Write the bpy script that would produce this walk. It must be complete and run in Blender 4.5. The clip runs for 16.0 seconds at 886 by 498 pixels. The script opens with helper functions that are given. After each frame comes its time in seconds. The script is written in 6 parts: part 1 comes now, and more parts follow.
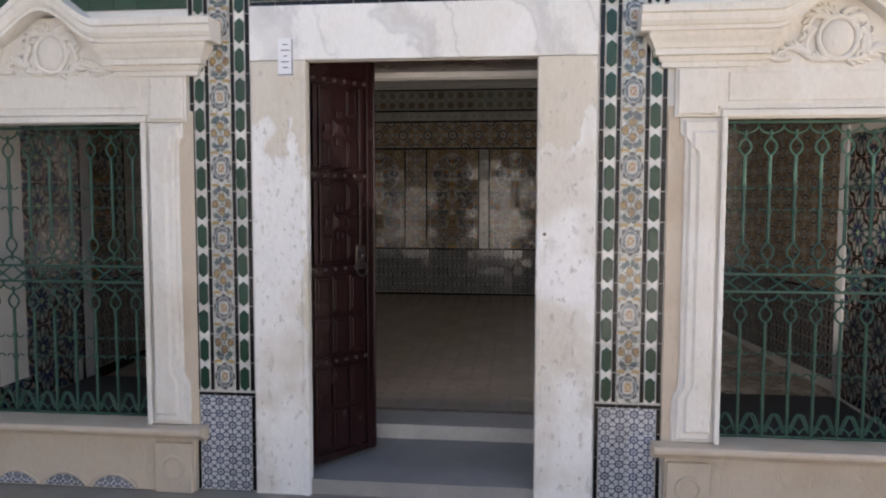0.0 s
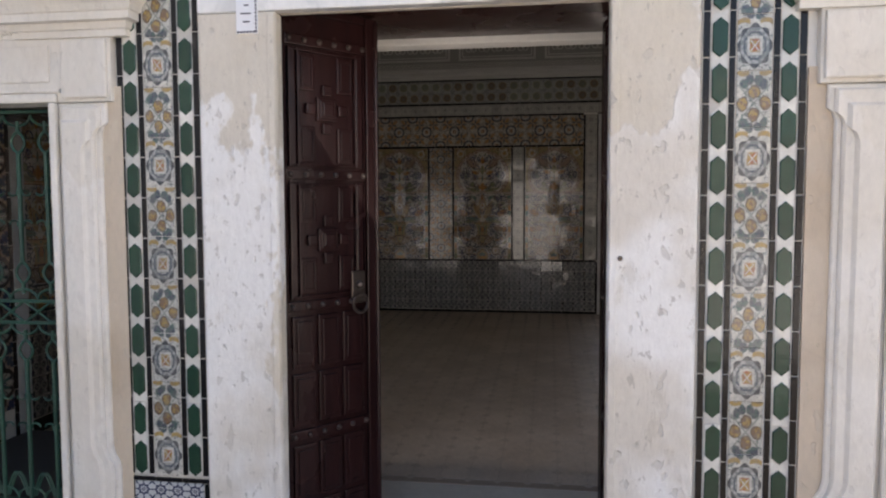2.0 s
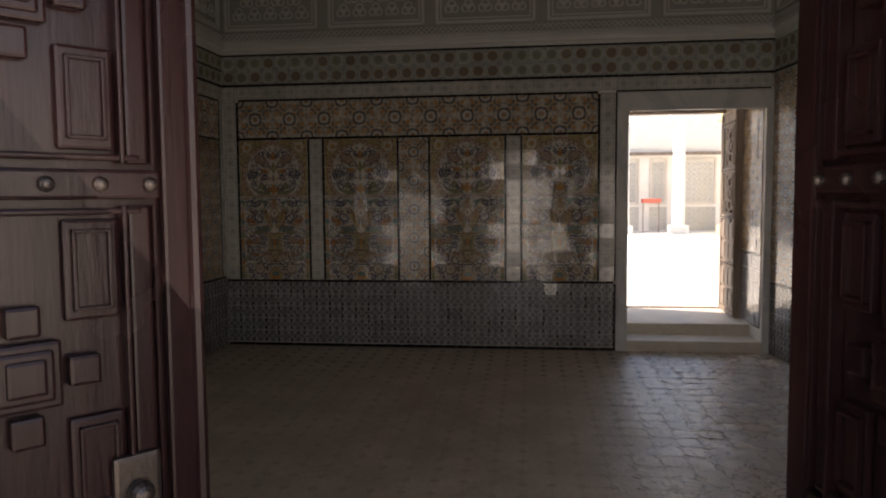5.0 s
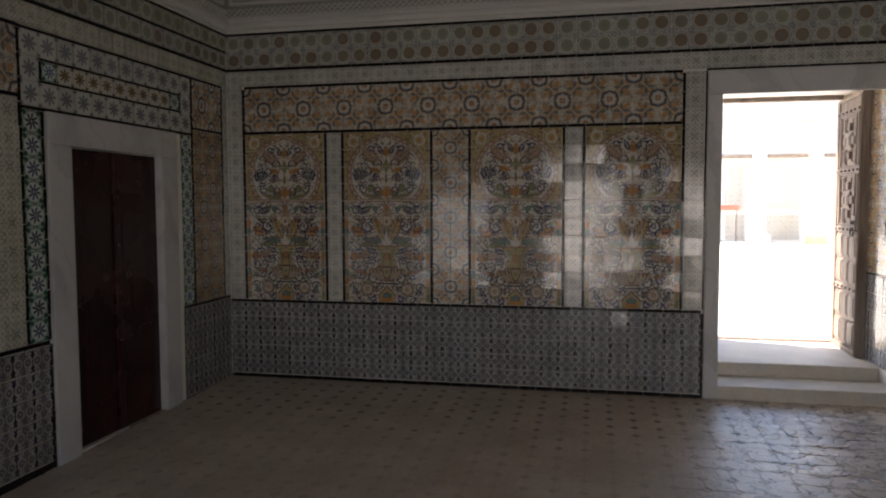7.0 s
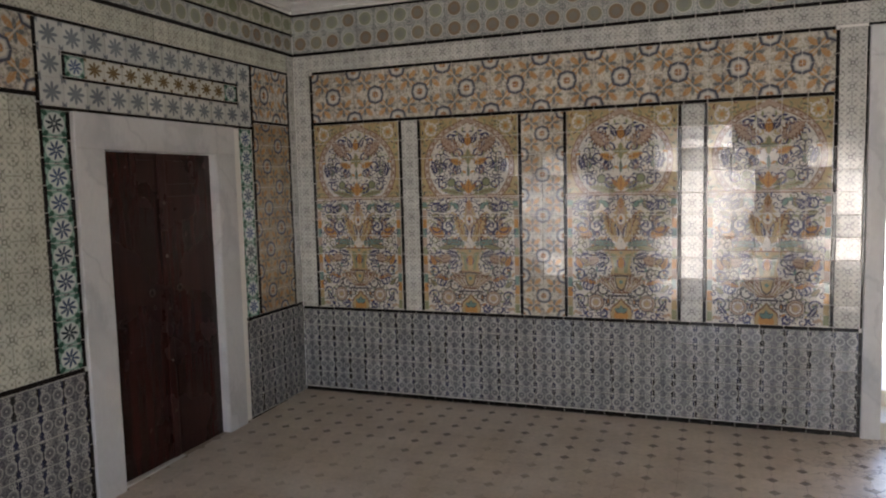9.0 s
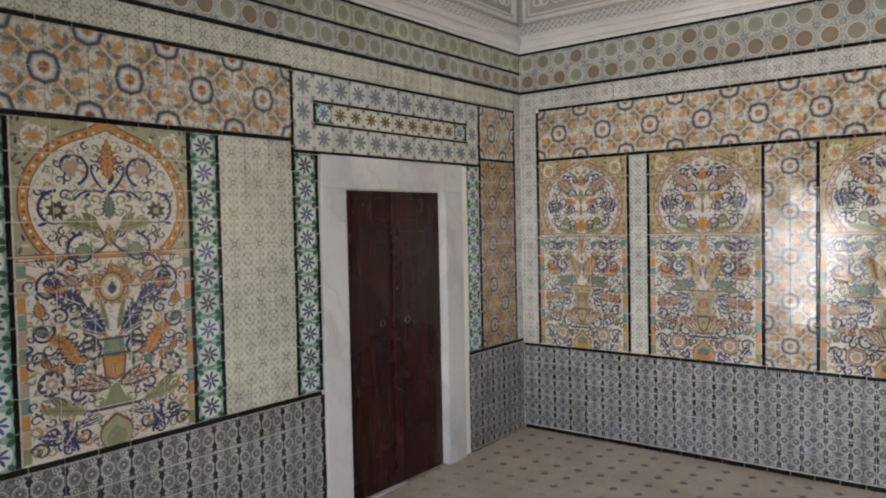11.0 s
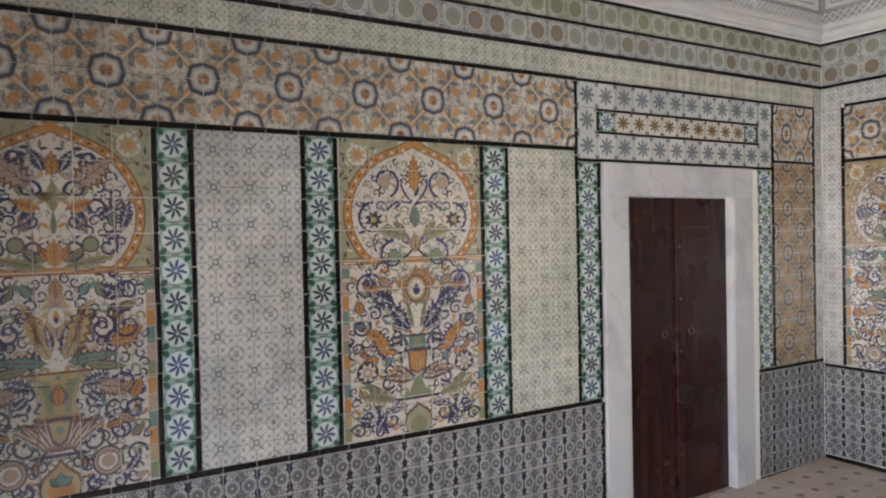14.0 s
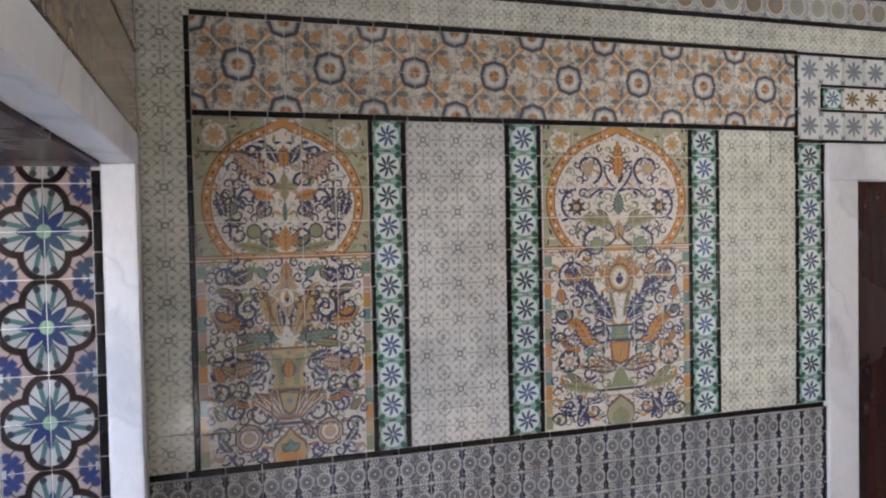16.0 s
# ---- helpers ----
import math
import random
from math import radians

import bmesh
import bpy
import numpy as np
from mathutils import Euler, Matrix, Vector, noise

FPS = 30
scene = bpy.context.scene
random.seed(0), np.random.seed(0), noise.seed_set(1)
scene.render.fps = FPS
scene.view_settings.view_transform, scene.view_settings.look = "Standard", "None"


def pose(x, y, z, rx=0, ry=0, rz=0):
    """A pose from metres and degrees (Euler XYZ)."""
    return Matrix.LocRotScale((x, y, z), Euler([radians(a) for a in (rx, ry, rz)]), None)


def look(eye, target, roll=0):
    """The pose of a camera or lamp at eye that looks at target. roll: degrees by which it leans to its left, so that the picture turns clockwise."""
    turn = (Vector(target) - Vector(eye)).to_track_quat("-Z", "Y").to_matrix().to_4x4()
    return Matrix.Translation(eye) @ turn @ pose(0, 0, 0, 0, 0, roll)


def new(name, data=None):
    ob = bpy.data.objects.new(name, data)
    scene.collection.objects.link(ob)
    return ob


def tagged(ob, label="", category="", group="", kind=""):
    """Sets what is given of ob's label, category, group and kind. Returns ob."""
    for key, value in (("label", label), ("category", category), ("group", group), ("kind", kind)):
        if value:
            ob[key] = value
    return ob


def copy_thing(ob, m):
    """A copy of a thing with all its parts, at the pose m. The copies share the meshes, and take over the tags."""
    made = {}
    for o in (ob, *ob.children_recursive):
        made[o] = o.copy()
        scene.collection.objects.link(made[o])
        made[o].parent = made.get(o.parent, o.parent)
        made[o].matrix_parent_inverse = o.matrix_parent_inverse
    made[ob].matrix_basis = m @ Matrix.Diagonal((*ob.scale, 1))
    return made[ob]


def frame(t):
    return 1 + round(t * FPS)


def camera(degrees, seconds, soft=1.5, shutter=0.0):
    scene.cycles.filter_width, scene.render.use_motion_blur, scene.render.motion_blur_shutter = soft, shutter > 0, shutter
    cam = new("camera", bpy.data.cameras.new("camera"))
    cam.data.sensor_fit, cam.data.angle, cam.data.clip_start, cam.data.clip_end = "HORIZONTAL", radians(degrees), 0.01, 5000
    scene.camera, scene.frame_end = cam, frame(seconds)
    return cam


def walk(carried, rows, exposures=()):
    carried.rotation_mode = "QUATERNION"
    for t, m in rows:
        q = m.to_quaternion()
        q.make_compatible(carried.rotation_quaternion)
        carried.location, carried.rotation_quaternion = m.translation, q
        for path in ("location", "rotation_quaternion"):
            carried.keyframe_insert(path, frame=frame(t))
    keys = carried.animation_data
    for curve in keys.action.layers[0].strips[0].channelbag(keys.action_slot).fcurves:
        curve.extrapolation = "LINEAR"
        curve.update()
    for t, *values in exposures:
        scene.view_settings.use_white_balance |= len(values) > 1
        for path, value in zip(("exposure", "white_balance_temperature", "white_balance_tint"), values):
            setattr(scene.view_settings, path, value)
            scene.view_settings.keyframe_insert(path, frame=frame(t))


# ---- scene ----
cam = camera(63.1, 16.0, soft=2.1)
PATH = [
    (0, (0.035, -0.524, 1.483), (-0.175, 1.461, 1.344), 0.1),
    (0.5, (0.035, -0.242, 1.47), (-0.198, 1.739, 1.328), 0.0),
    (1, (0.047, 0.109, 1.475), (-0.274, 2.078, 1.334), -0.0),
    (1.5, (-0.007, 0.405, 1.48), (-0.328, 2.372, 1.323), 0.2),
    (2, (-0.097, 0.757, 1.504), (-0.387, 2.731, 1.374), -0.2),
    (2.5, (-0.19, 1.074, 1.532), (-0.49, 3.045, 1.363), 0.0),
    (3.5, (-0.317, 1.893, 1.546), (-0.567, 3.872, 1.415), 0.5),
    (5.8, (-0.34, 3.544, 1.621), (-0.603, 5.521, 1.475), -1.3),
    (6, (-0.331, 3.702, 1.61), (-0.632, 5.675, 1.488), -1.4),
    (6.5, (-0.307, 4.041, 1.618), (-0.694, 5.997, 1.461), -1.1),
    (7, (-0.336, 4.383, 1.605), (-0.746, 6.337, 1.478), -0.2),
    (7.5, (-0.357, 4.634, 1.61), (-0.812, 6.575, 1.439), -1.5),
    (8, (-0.316, 4.961, 1.644), (-0.904, 6.868, 1.503), -1.8),
    (8.2, (-0.316, 5.051, 1.668), (-0.923, 6.949, 1.498), -1.6),
    (10.3, (-0.452, 5.337, 1.758), (-1.528, 7.019, 1.649), -1.6),
    (10.5, (-0.418, 5.348, 1.755), (-1.568, 6.982, 1.661), -1.3),
    (11, (-0.411, 5.317, 1.755), (-1.645, 6.889, 1.681), -1.2),
    (11.5, (-0.418, 5.295, 1.763), (-1.749, 6.788, 1.705), -1.8),
    (12, (-0.422, 5.285, 1.769), (-1.841, 6.693, 1.727), -1.8),
    (12.5, (-0.423, 5.264, 1.759), (-1.937, 6.571, 1.73), -1.9),
    (13, (-0.433, 5.245, 1.762), (-2.026, 6.453, 1.728), -1.8),
    (13.5, (-0.447, 5.224, 1.761), (-2.097, 6.353, 1.723), -1.7),
    (14, (-0.45, 5.197, 1.756), (-2.159, 6.235, 1.719), -1.2),
    (14.5, (-0.452, 5.177, 1.747), (-2.22, 6.111, 1.711), -1.4),
    (15, (-0.475, 5.143, 1.742), (-2.296, 5.969, 1.705), -1.4),
    (15.5, (-0.492, 5.116, 1.752), (-2.362, 5.825, 1.701), -1.1),
    (16, (-0.501, 5.09, 1.742), (-2.41, 5.682, 1.69), -1.1),
]
EXPOSURES = [(0, 1.2, 7300, 17), (2.5, 1.3, 7300, 17), (3.5, 1.4, 7200, 16), (5.8, 1.6, 8000, 19), (7, 2.25, 7100, 16), (8.2, 3.2, 7000, 16), (10.3, 4.5, 6650, 11), (13, 4.85, 6500, 13), (16, 5.15, 6200, 17)]
walk(cam, [(t, look(eye, target, roll)) for t, eye, target, roll in PATH], EXPOSURES)

# ---- world, sun ----
world = bpy.data.worlds.new("sky")
scene.world = world
world.use_nodes = True
sky = world.node_tree.nodes.new("ShaderNodeTexSky")
sky.sky_type, sky.sun_disc = "NISHITA", False
sky.sun_elevation, sky.sun_rotation = radians(49), radians(286)
back = world.node_tree.nodes["Background"]
back.inputs["Strength"].default_value = 0.13
world.node_tree.links.new(sky.outputs[0], back.inputs["Color"])
sun_data = bpy.data.lights.new("sun", "SUN")
sun_data.energy, sun_data.angle, sun_data.color = 4.0, radians(0.5), (1.0, 0.95, 0.87)
sun = new("sun", sun_data)
sun.matrix_world = look((-14, 4, 17), (0, 0, 0))


def daylight(name, size, watts, eye, target):
    """Daylight entering through an opening."""
    data = bpy.data.lights.new(name, "AREA")
    data.shape, data.size, data.size_y, data.energy, data.color = "RECTANGLE", size[0], size[1], watts, (1.0, 0.97, 0.93)
    lamp = new(name, data)
    lamp.matrix_world = look(eye, target)
    return lamp


daylight("window_daylight", (1.0, 1.75), 3.3, (1.70, 4.16, 1.08), (1.3, 9.0, 5.0))
daylight("door_daylight", (1.25, 2.3), 2.2, (-0.54, 4.32, 1.12), (-0.54, 9.0, 3.8))


# ---- node arithmetic for the materials ----
class Sx:
    """A socket with arithmetic."""
    def __init__(self, tree, sock):
        self.tree, self.sock = tree, sock

    def op(self, kind, *args):
        n = self.tree.nodes.new("ShaderNodeMath")
        n.operation = kind
        for k, a in enumerate((self, *args)):
            if isinstance(a, Sx):
                self.tree.links.new(a.sock, n.inputs[k])
            else:
                n.inputs[k].default_value = a
        return Sx(self.tree, n.outputs[0])

    def __add__(self, b): return self.op("ADD", b)
    def __radd__(self, b): return self.op("ADD", b)
    def __sub__(self, b): return self.op("SUBTRACT", b)
    def __rsub__(self, b): return (self * -1.0) + b
    def __mul__(self, b): return self.op("MULTIPLY", b)
    def __rmul__(self, b): return self.op("MULTIPLY", b)
    def __truediv__(self, b): return self.op("DIVIDE", b)
    def __abs__(self): return self.op("ABSOLUTE")
    def cos(self): return self.op("COSINE")
    def pow(self, b): return self.op("POWER", b)
    def fract(self): return self.op("FRACT")
    def least(self, b): return self.op("MINIMUM", b)
    def most(self, b): return self.op("MAXIMUM", b)

    def over(self, a, soft=0.015):
        """1 where the value is above a."""
        n = self.tree.nodes.new("ShaderNodeMapRange")
        n.interpolation_type = "SMOOTHSTEP"
        self.tree.links.new(self.sock, n.inputs[0])
        if isinstance(a, Sx):
            return (self - a).over(0.0, soft)
        n.inputs[1].default_value, n.inputs[2].default_value = a - soft, a + soft
        return Sx(self.tree, n.outputs[0])

    def under(self, a, soft=0.015):
        return 1.0 - self.over(a, soft)


class Paintbox:
    """A material under construction."""
    def __init__(self, name):
        self.mat = bpy.data.materials.new(name)
        self.mat.use_nodes = True
        self.tree = self.mat.node_tree
        self.bsdf = self.tree.nodes["Principled BSDF"]

    def node(self, kind):
        return self.tree.nodes.new(kind)

    def uv(self):
        n = self.node("ShaderNodeTexCoord")
        sep = self.node("ShaderNodeSeparateXYZ")
        self.tree.links.new(n.outputs["UV"], sep.inputs[0])
        return Sx(self.tree, sep.outputs[0]), Sx(self.tree, sep.outputs[1])

    def noise(self, scale, detail=4.0, where="Object", rough=0.55, stretch=None):
        co = self.node("ShaderNodeTexCoord")
        n = self.node("ShaderNodeTexNoise")
        n.inputs["Scale"].default_value, n.inputs["Detail"].default_value, n.inputs["Roughness"].default_value = scale, detail, rough
        src = self.node("ShaderNodeNewGeometry").outputs["Position"] if where == "World" else co.outputs[where]
        if stretch:
            mp = self.node("ShaderNodeMapping")
            mp.inputs["Scale"].default_value = stretch
            self.tree.links.new(src, mp.inputs[0])
            src = mp.outputs[0]
        self.tree.links.new(src, n.inputs["Vector"])
        return Sx(self.tree, n.outputs[0])

    def random(self):
        return Sx(self.tree, self.node("ShaderNodeObjectInfo").outputs["Random"])

    def island(self):
        return Sx(self.tree, self.node("ShaderNodeNewGeometry").outputs["Random Per Island"])

    def mix(self, fac, a, b):
        n = self.node("ShaderNodeMix")
        n.data_type = "RGBA"
        for sock, v in ((n.inputs[0], fac), (n.inputs[6], a), (n.inputs[7], b)):
            if isinstance(v, Sx):
                self.tree.links.new(v.sock, sock)
            elif isinstance(v, tuple):
                sock.default_value = (*v, 1.0)
            else:
                sock.default_value = v
        return Sx(self.tree, n.outputs[2])

    def gain(self, col, fac):
        """A colour times a value."""
        n = self.node("ShaderNodeVectorMath")
        n.operation = "SCALE"
        if isinstance(col, Sx):
            self.tree.links.new(col.sock, n.inputs[0])
        else:
            n.inputs[0].default_value = col
        self.tree.links.new(fac.sock, n.inputs["Scale"])
        return Sx(self.tree, n.outputs[0])

    def done(self, col, rough=0.5, bump=None, depth=0.002, metal=0.0, coat=0.0):
        b = self.bsdf
        if isinstance(col, Sx):
            self.tree.links.new(col.sock, b.inputs["Base Color"])
        else:
            b.inputs["Base Color"].default_value = (*col, 1)
        if isinstance(rough, Sx):
            self.tree.links.new(rough.sock, b.inputs["Roughness"])
        else:
            b.inputs["Roughness"].default_value = rough
        b.inputs["Metallic"].default_value = metal
        b.inputs["Coat Weight"].default_value = coat
        if bump is not None:
            n = self.node("ShaderNodeBump")
            n.inputs["Strength"].default_value, n.inputs["Distance"].default_value = 1.0, depth
            self.tree.links.new(bump.sock, n.inputs["Height"])
            self.tree.links.new(n.outputs[0], b.inputs["Normal"])
        return self.mat

    def glaze(self, col, rough=0.2, wave=0.0014):
        """Finish as an old hand-made glazed tile: its own tone, stains, a wavy shiny face."""
        r = self.random()
        stain = self.noise(9.0, 5.0, "World")
        speck = self.noise(160.0, 3.0, "World")
        tone = 0.84 + r * 0.2
        col = self.gain(col, tone * (0.78 + stain * 0.42) * (0.86 + speck * 0.26))
        rgh = rough * 0.22 + stain.over(0.55, 0.15) * 0.04 + speck * 0.02
        self.bsdf.inputs["IOR"].default_value = 1.62
        hill = self.noise(14.0, 2.0, "World") + speck * 0.22
        return self.done(col, rgh, hill, wave)


def polar(u, v, cu=0.5, cv=0.5):
    x, y = u - cu, v - cv
    return x, y, (x * x + y * y).op("SQRT"), y.op("ARCTAN2", x)


# ---- materials ----
def plain_mat(name, col, rough=0.5, grain=60.0, amount=0.2, depth=0.0006, metal=0.0, stains=0.25, where="World"):
    p = Paintbox(name)
    a, b = p.noise(grain, 5.0, where), p.noise(3.5, 4.0, where)
    c = p.gain(col, (1 - amount / 2 + a * amount) * (1 - stains / 2 + b * stains))
    return p.done(c, rough + (a - 0.5) * 0.2, a, depth, metal)


def marble_mat(name, base, vein, peel, aged=(0.62, 0.55, 0.45)):
    """White marble with thin slanting veins; with peel above 0 limewash that yellows and flakes."""
    p = Paintbox(name)
    fine = p.noise(45.0, 5.0, "World", 0.7, (1.0, 1.0, 0.5))
    cloud = p.noise(1.3, 4.0, "World", 0.6)
    warp = p.noise(2.5, 4.0, "World", 0.5)
    pos = p.node("ShaderNodeNewGeometry").outputs["Position"]
    sep = p.node("ShaderNodeSeparateXYZ")
    p.tree.links.new(pos, sep.inputs[0])
    run = Sx(p.tree, sep.outputs[0]) * 2.6 + Sx(p.tree, sep.outputs[1]) * 2.6 + Sx(p.tree, sep.outputs[2]) * 1.5 + warp * 2.4
    thin = abs(run.fract() - 0.5)
    col = p.mix(thin.under(0.03, 0.05) * (cloud.over(0.45, 0.15)) * 0.55, base, vein)
    broad = abs((run * 0.5 + fine * 0.25).fract() - 0.5)
    if peel == 0:
        col = p.mix(broad.under(0.10, 0.09) * cloud.over(0.40, 0.12) * 0.5, col, vein)
    col = p.mix(cloud.over(0.54, 0.10) * (0.3 + peel * 0.4), col, aged)
    bump = fine * 0.25
    if peel > 0:
        flake = p.noise(4.0, 8.0, "World", 0.68, (1.0, 1.0, 0.55))
        coat2 = p.noise(1.5, 5.0, "World", 0.6, (1.0, 1.0, 0.7))
        crumble = p.noise(16.0, 6.0, "World", 0.7, (1.0, 1.0, 0.5))
        high = (Sx(p.tree, sep.outputs[2]) - 1.72).op("MINIMUM", 0.35).most(-0.35) * 0.35
        patch = (coat2 + high + (crumble - 0.5) * 0.10).over(0.53, 0.012)
        col = p.mix(patch * 0.8 * peel, col, (0.64, 0.57, 0.46))
        edge = flake.over(0.59, 0.03)
        col = p.mix(edge * 0.35 * peel, col, (0.55, 0.50, 0.42))
        dots = p.noise(30.0, 4.0, "World", 0.7, (1.0, 1.0, 0.6))
        col = p.mix(dots.over(0.64, 0.02) * 0.5 * peel, col, (0.38, 0.34, 0.29))
        chip = p.noise(19.0, 2.0, "World", 0.5, (1.0, 1.0, 0.6)).over(0.655, 0.015)
        col = p.mix(chip * 0.4 * peel, col, (0.50, 0.46, 0.40))
        bump = bump - chip * 0.9 * peel - edge * 0.5 * peel - patch * 0.8 * peel + crumble * 2.4 * peel
    col = p.gain(col, 0.86 + fine * 0.24)
    return p.done(col, 0.55, bump, 0.004)


LIME = marble_mat("limewashed_marble", (0.87, 0.85, 0.82), (0.8, 0.78, 0.75), 1.0)
# indoor copy of the veined marble, colour lowered where room light came out too bright
MARBLE_IN = marble_mat("veined_marble_toned_down", (0.54, 0.54, 0.54), (0.30, 0.31, 0.33), 0.0, (0.55, 0.54, 0.52))
MARBLE = marble_mat("veined_marble", (0.84, 0.82, 0.79), (0.42, 0.42, 0.42), 0.0)
CARVED = marble_mat("carved_stone", (0.79, 0.75, 0.69), (0.7, 0.66, 0.6), 0.35)
APRON = marble_mat("stained_stone", (0.60, 0.50, 0.39), (0.5, 0.41, 0.32), 0.5, (0.46, 0.35, 0.24))
PLASTER = plain_mat("white_plaster", (0.74, 0.72, 0.68), 0.85, 40, 0.18, 0.002, 0, 0.2)
STUCCO = plain_mat("carved_stucco", (0.66, 0.65, 0.62), 0.8, 90, 0.25, 0.0015, 0, 0.25)
# darker than the carving: shade between the relief is put into this colour
STUCCO_SHADED = plain_mat("stucco_ground", (0.38, 0.37, 0.34), 0.9, 120, 0.4, 0.003, 0, 0.3)
GROUT = plain_mat("lime_grout", (0.58, 0.55, 0.50), 0.9, 150, 0.3, 0.001)
IRON = plain_mat("green_painted_iron", (0.010, 0.058, 0.038), 0.45, 80, 0.5, 0.001, 0, 0.5)
# yellow washed out in its colour for the glare of the open courtyard
YELLOW = plain_mat("yellow_limewash", (0.84, 0.70, 0.36), 0.9, 20, 0.2, 0.002)
RED = plain_mat("red_cloth", (0.65, 0.16, 0.11), 0.9)
# near black, for surfaces meant to read as unlit
DARK = plain_mat("shade_black", (0.05, 0.045, 0.04), 0.9)
PAPER = plain_mat("paper", (0.80, 0.80, 0.82), 0.8, 50, 0.06, 0.0002)
INK = plain_mat("ink", (0.08, 0.08, 0.10), 0.8)
STONE = plain_mat("worn_pale_stone", (0.58, 0.54, 0.47), 0.5, 30, 0.35, 0.002, 0, 0.4)
SLATE = plain_mat("grey_marble_slab", (0.30, 0.285, 0.27), 0.4, 12, 0.3, 0.001, 0, 0.35)
PAVING = plain_mat("worn_porch_paving", (0.24, 0.22, 0.19), 0.7, 9, 0.3, 0.003, 0, 0.4)
GROUND = plain_mat("sunlit_paving", (0.78, 0.75, 0.69), 0.85, 6, 0.2, 0.003)


def wood_mat(name, a, b, rough):
    p = Paintbox(name)
    g = p.noise(14.0, 7.0, "World", 0.65, (1.0, 1.0, 0.06))
    f = p.noise(120.0, 3.0, "World", 0.6, (1.0, 1.0, 0.1))
    w = p.noise(2.5, 4.0, "World")
    col = p.gain(p.mix(g.over(0.5, 0.2), a, b), 0.75 + f * 0.4 + w * 0.2)
    return p.done(col, rough + (w - 0.5) * 0.3, g + f * 0.4, 0.0012)


WOOD = wood_mat("dark_varnished_wood", (0.017, 0.0066, 0.0066), (0.028, 0.0108, 0.0105), 0.25)
WOOD.node_tree.nodes["Principled BSDF"].inputs["IOR"].default_value = 1.36
WOOD_RED = wood_mat("red_brown_wood", (0.014, 0.0045, 0.0038), (0.036, 0.0100, 0.008), 0.27)
WOOD_RED.node_tree.nodes["Principled BSDF"].inputs["IOR"].default_value = 1.38
WOOD_GREY = wood_mat("weathered_wood", (0.14, 0.10, 0.08), (0.26, 0.21, 0.17), 0.6)
BRASS = plain_mat("tarnished_iron", (0.10, 0.08, 0.07), 0.35, 90, 0.4, 0.001, 0.8)


def star_mat():
    p = Paintbox("star_tile")
    u, v = p.uv()
    x, y, r, a = polar(u, v)
    rnd = p.random()
    col = p.mix(r.under(0.42, 0.03), (0.22, 0.36, 0.30), (0.58, 0.63, 0.60))
    corner = abs(x).least(abs(y))
    leaf = abs(abs(x) - abs(y)).under(0.13, 0.02) * corner.over(0.27, 0.015)
    col = p.mix(leaf, col, (0.035, 0.10, 0.07))
    col = p.mix(abs(x).most(abs(y)).over(0.46, 0.01) * corner.under(0.12, 0.02), col, (0.05, 0.07, 0.08))
    petal = 0.06 + 0.31 * abs((a * 4.0 + r * 2.5).cos()).pow(1.3)
    ink = p.mix(rnd, (0.03, 0.045, 0.05), (0.06, 0.10, 0.22))
    col = p.mix((r - petal).under(0.0, 0.03), col, ink)
    col = p.mix(r.under(0.05, 0.01), col, (0.45, 0.5, 0.48))
    return p.glaze(col, 0.2)


def grey_star_mat(name, ground, ink):
    p = Paintbox(name)
    u, v = p.uv()
    x, y, r, a = polar(u, v)
    petal = 0.13 + 0.25 * abs((a * 4.0).cos()).pow(1.2)
    col = p.mix((r - petal).under(0.0, 0.02), ground, ink)
    tips = abs(abs(x) - abs(y)).under(0.1, 0.02) * abs(x).over(0.40, 0.01)
    col = p.mix(tips, col, ink)
    return p.glaze(col, 0.22)


def dado_mat(name, dark, mid, light):
    """Two eight-sided rosettes in white line, a pair of dark buds meeting on each upright edge."""
    p = Paintbox(name)
    u, v = p.uv()
    x, y = abs(u - 0.5), abs(v - 0.5)
    rnd = p.random()
    fine = p.noise(75.0, 2.0, "World")
    xr = abs(x - 0.25)
    oct8 = xr.most(y * 0.92).most((xr + y * 0.92) * 0.72)
    col = p.mix(fine.over(0.5, 0.08), dark, mid)
    curl = ((x - 0.25).pow(2.0) + (y - 0.40).pow(2.0)).op("SQRT")
    col = p.mix(abs(curl - 0.10).under(0.02, 0.012) * 0.8, col, light)
    col = p.mix(curl.under(0.035, 0.012), col, light)
    side = ((x - 0.36).pow(2.0) + (y - 0.27).pow(2.0)).op("SQRT")
    col = p.mix(abs(side - 0.075).under(0.022, 0.010), col, light)
    col = p.mix(oct8.under(0.205, 0.010), col, light)
    a = y.op("ARCTAN2", x - 0.25)
    r = (xr * xr + y * y).op("SQRT")
    leafy = p.mix((r - 0.05 - 0.09 * abs((a * 4.0).cos())).under(0.0, 0.015), mid, dark)
    col = p.mix(oct8.under(0.176, 0.010), col, leafy)
    col = p.mix(r.under(0.04, 0.012), col, light)
    bx = 0.5 - x
    shape = bx * 1.9 + abs(y - 0.27) * 1.15
    col = p.mix(shape.under(0.30, 0.012), col, light)
    ink = p.mix(rnd, (0.016, 0.018, 0.022), (0.03, 0.036, 0.075))
    col = p.mix(shape.under(0.235, 0.012), col, ink)
    col = p.mix(bx.under(0.09, 0.01) * abs(y - 0.40).under(0.035, 0.01), col, ink)
    col = p.mix(bx.under(0.028, 0.01) * y.under(0.12, 0.02), col, ink)
    col = p.mix(y.over(0.478, 0.006), col, light)
    return p.glaze(col, 0.2)


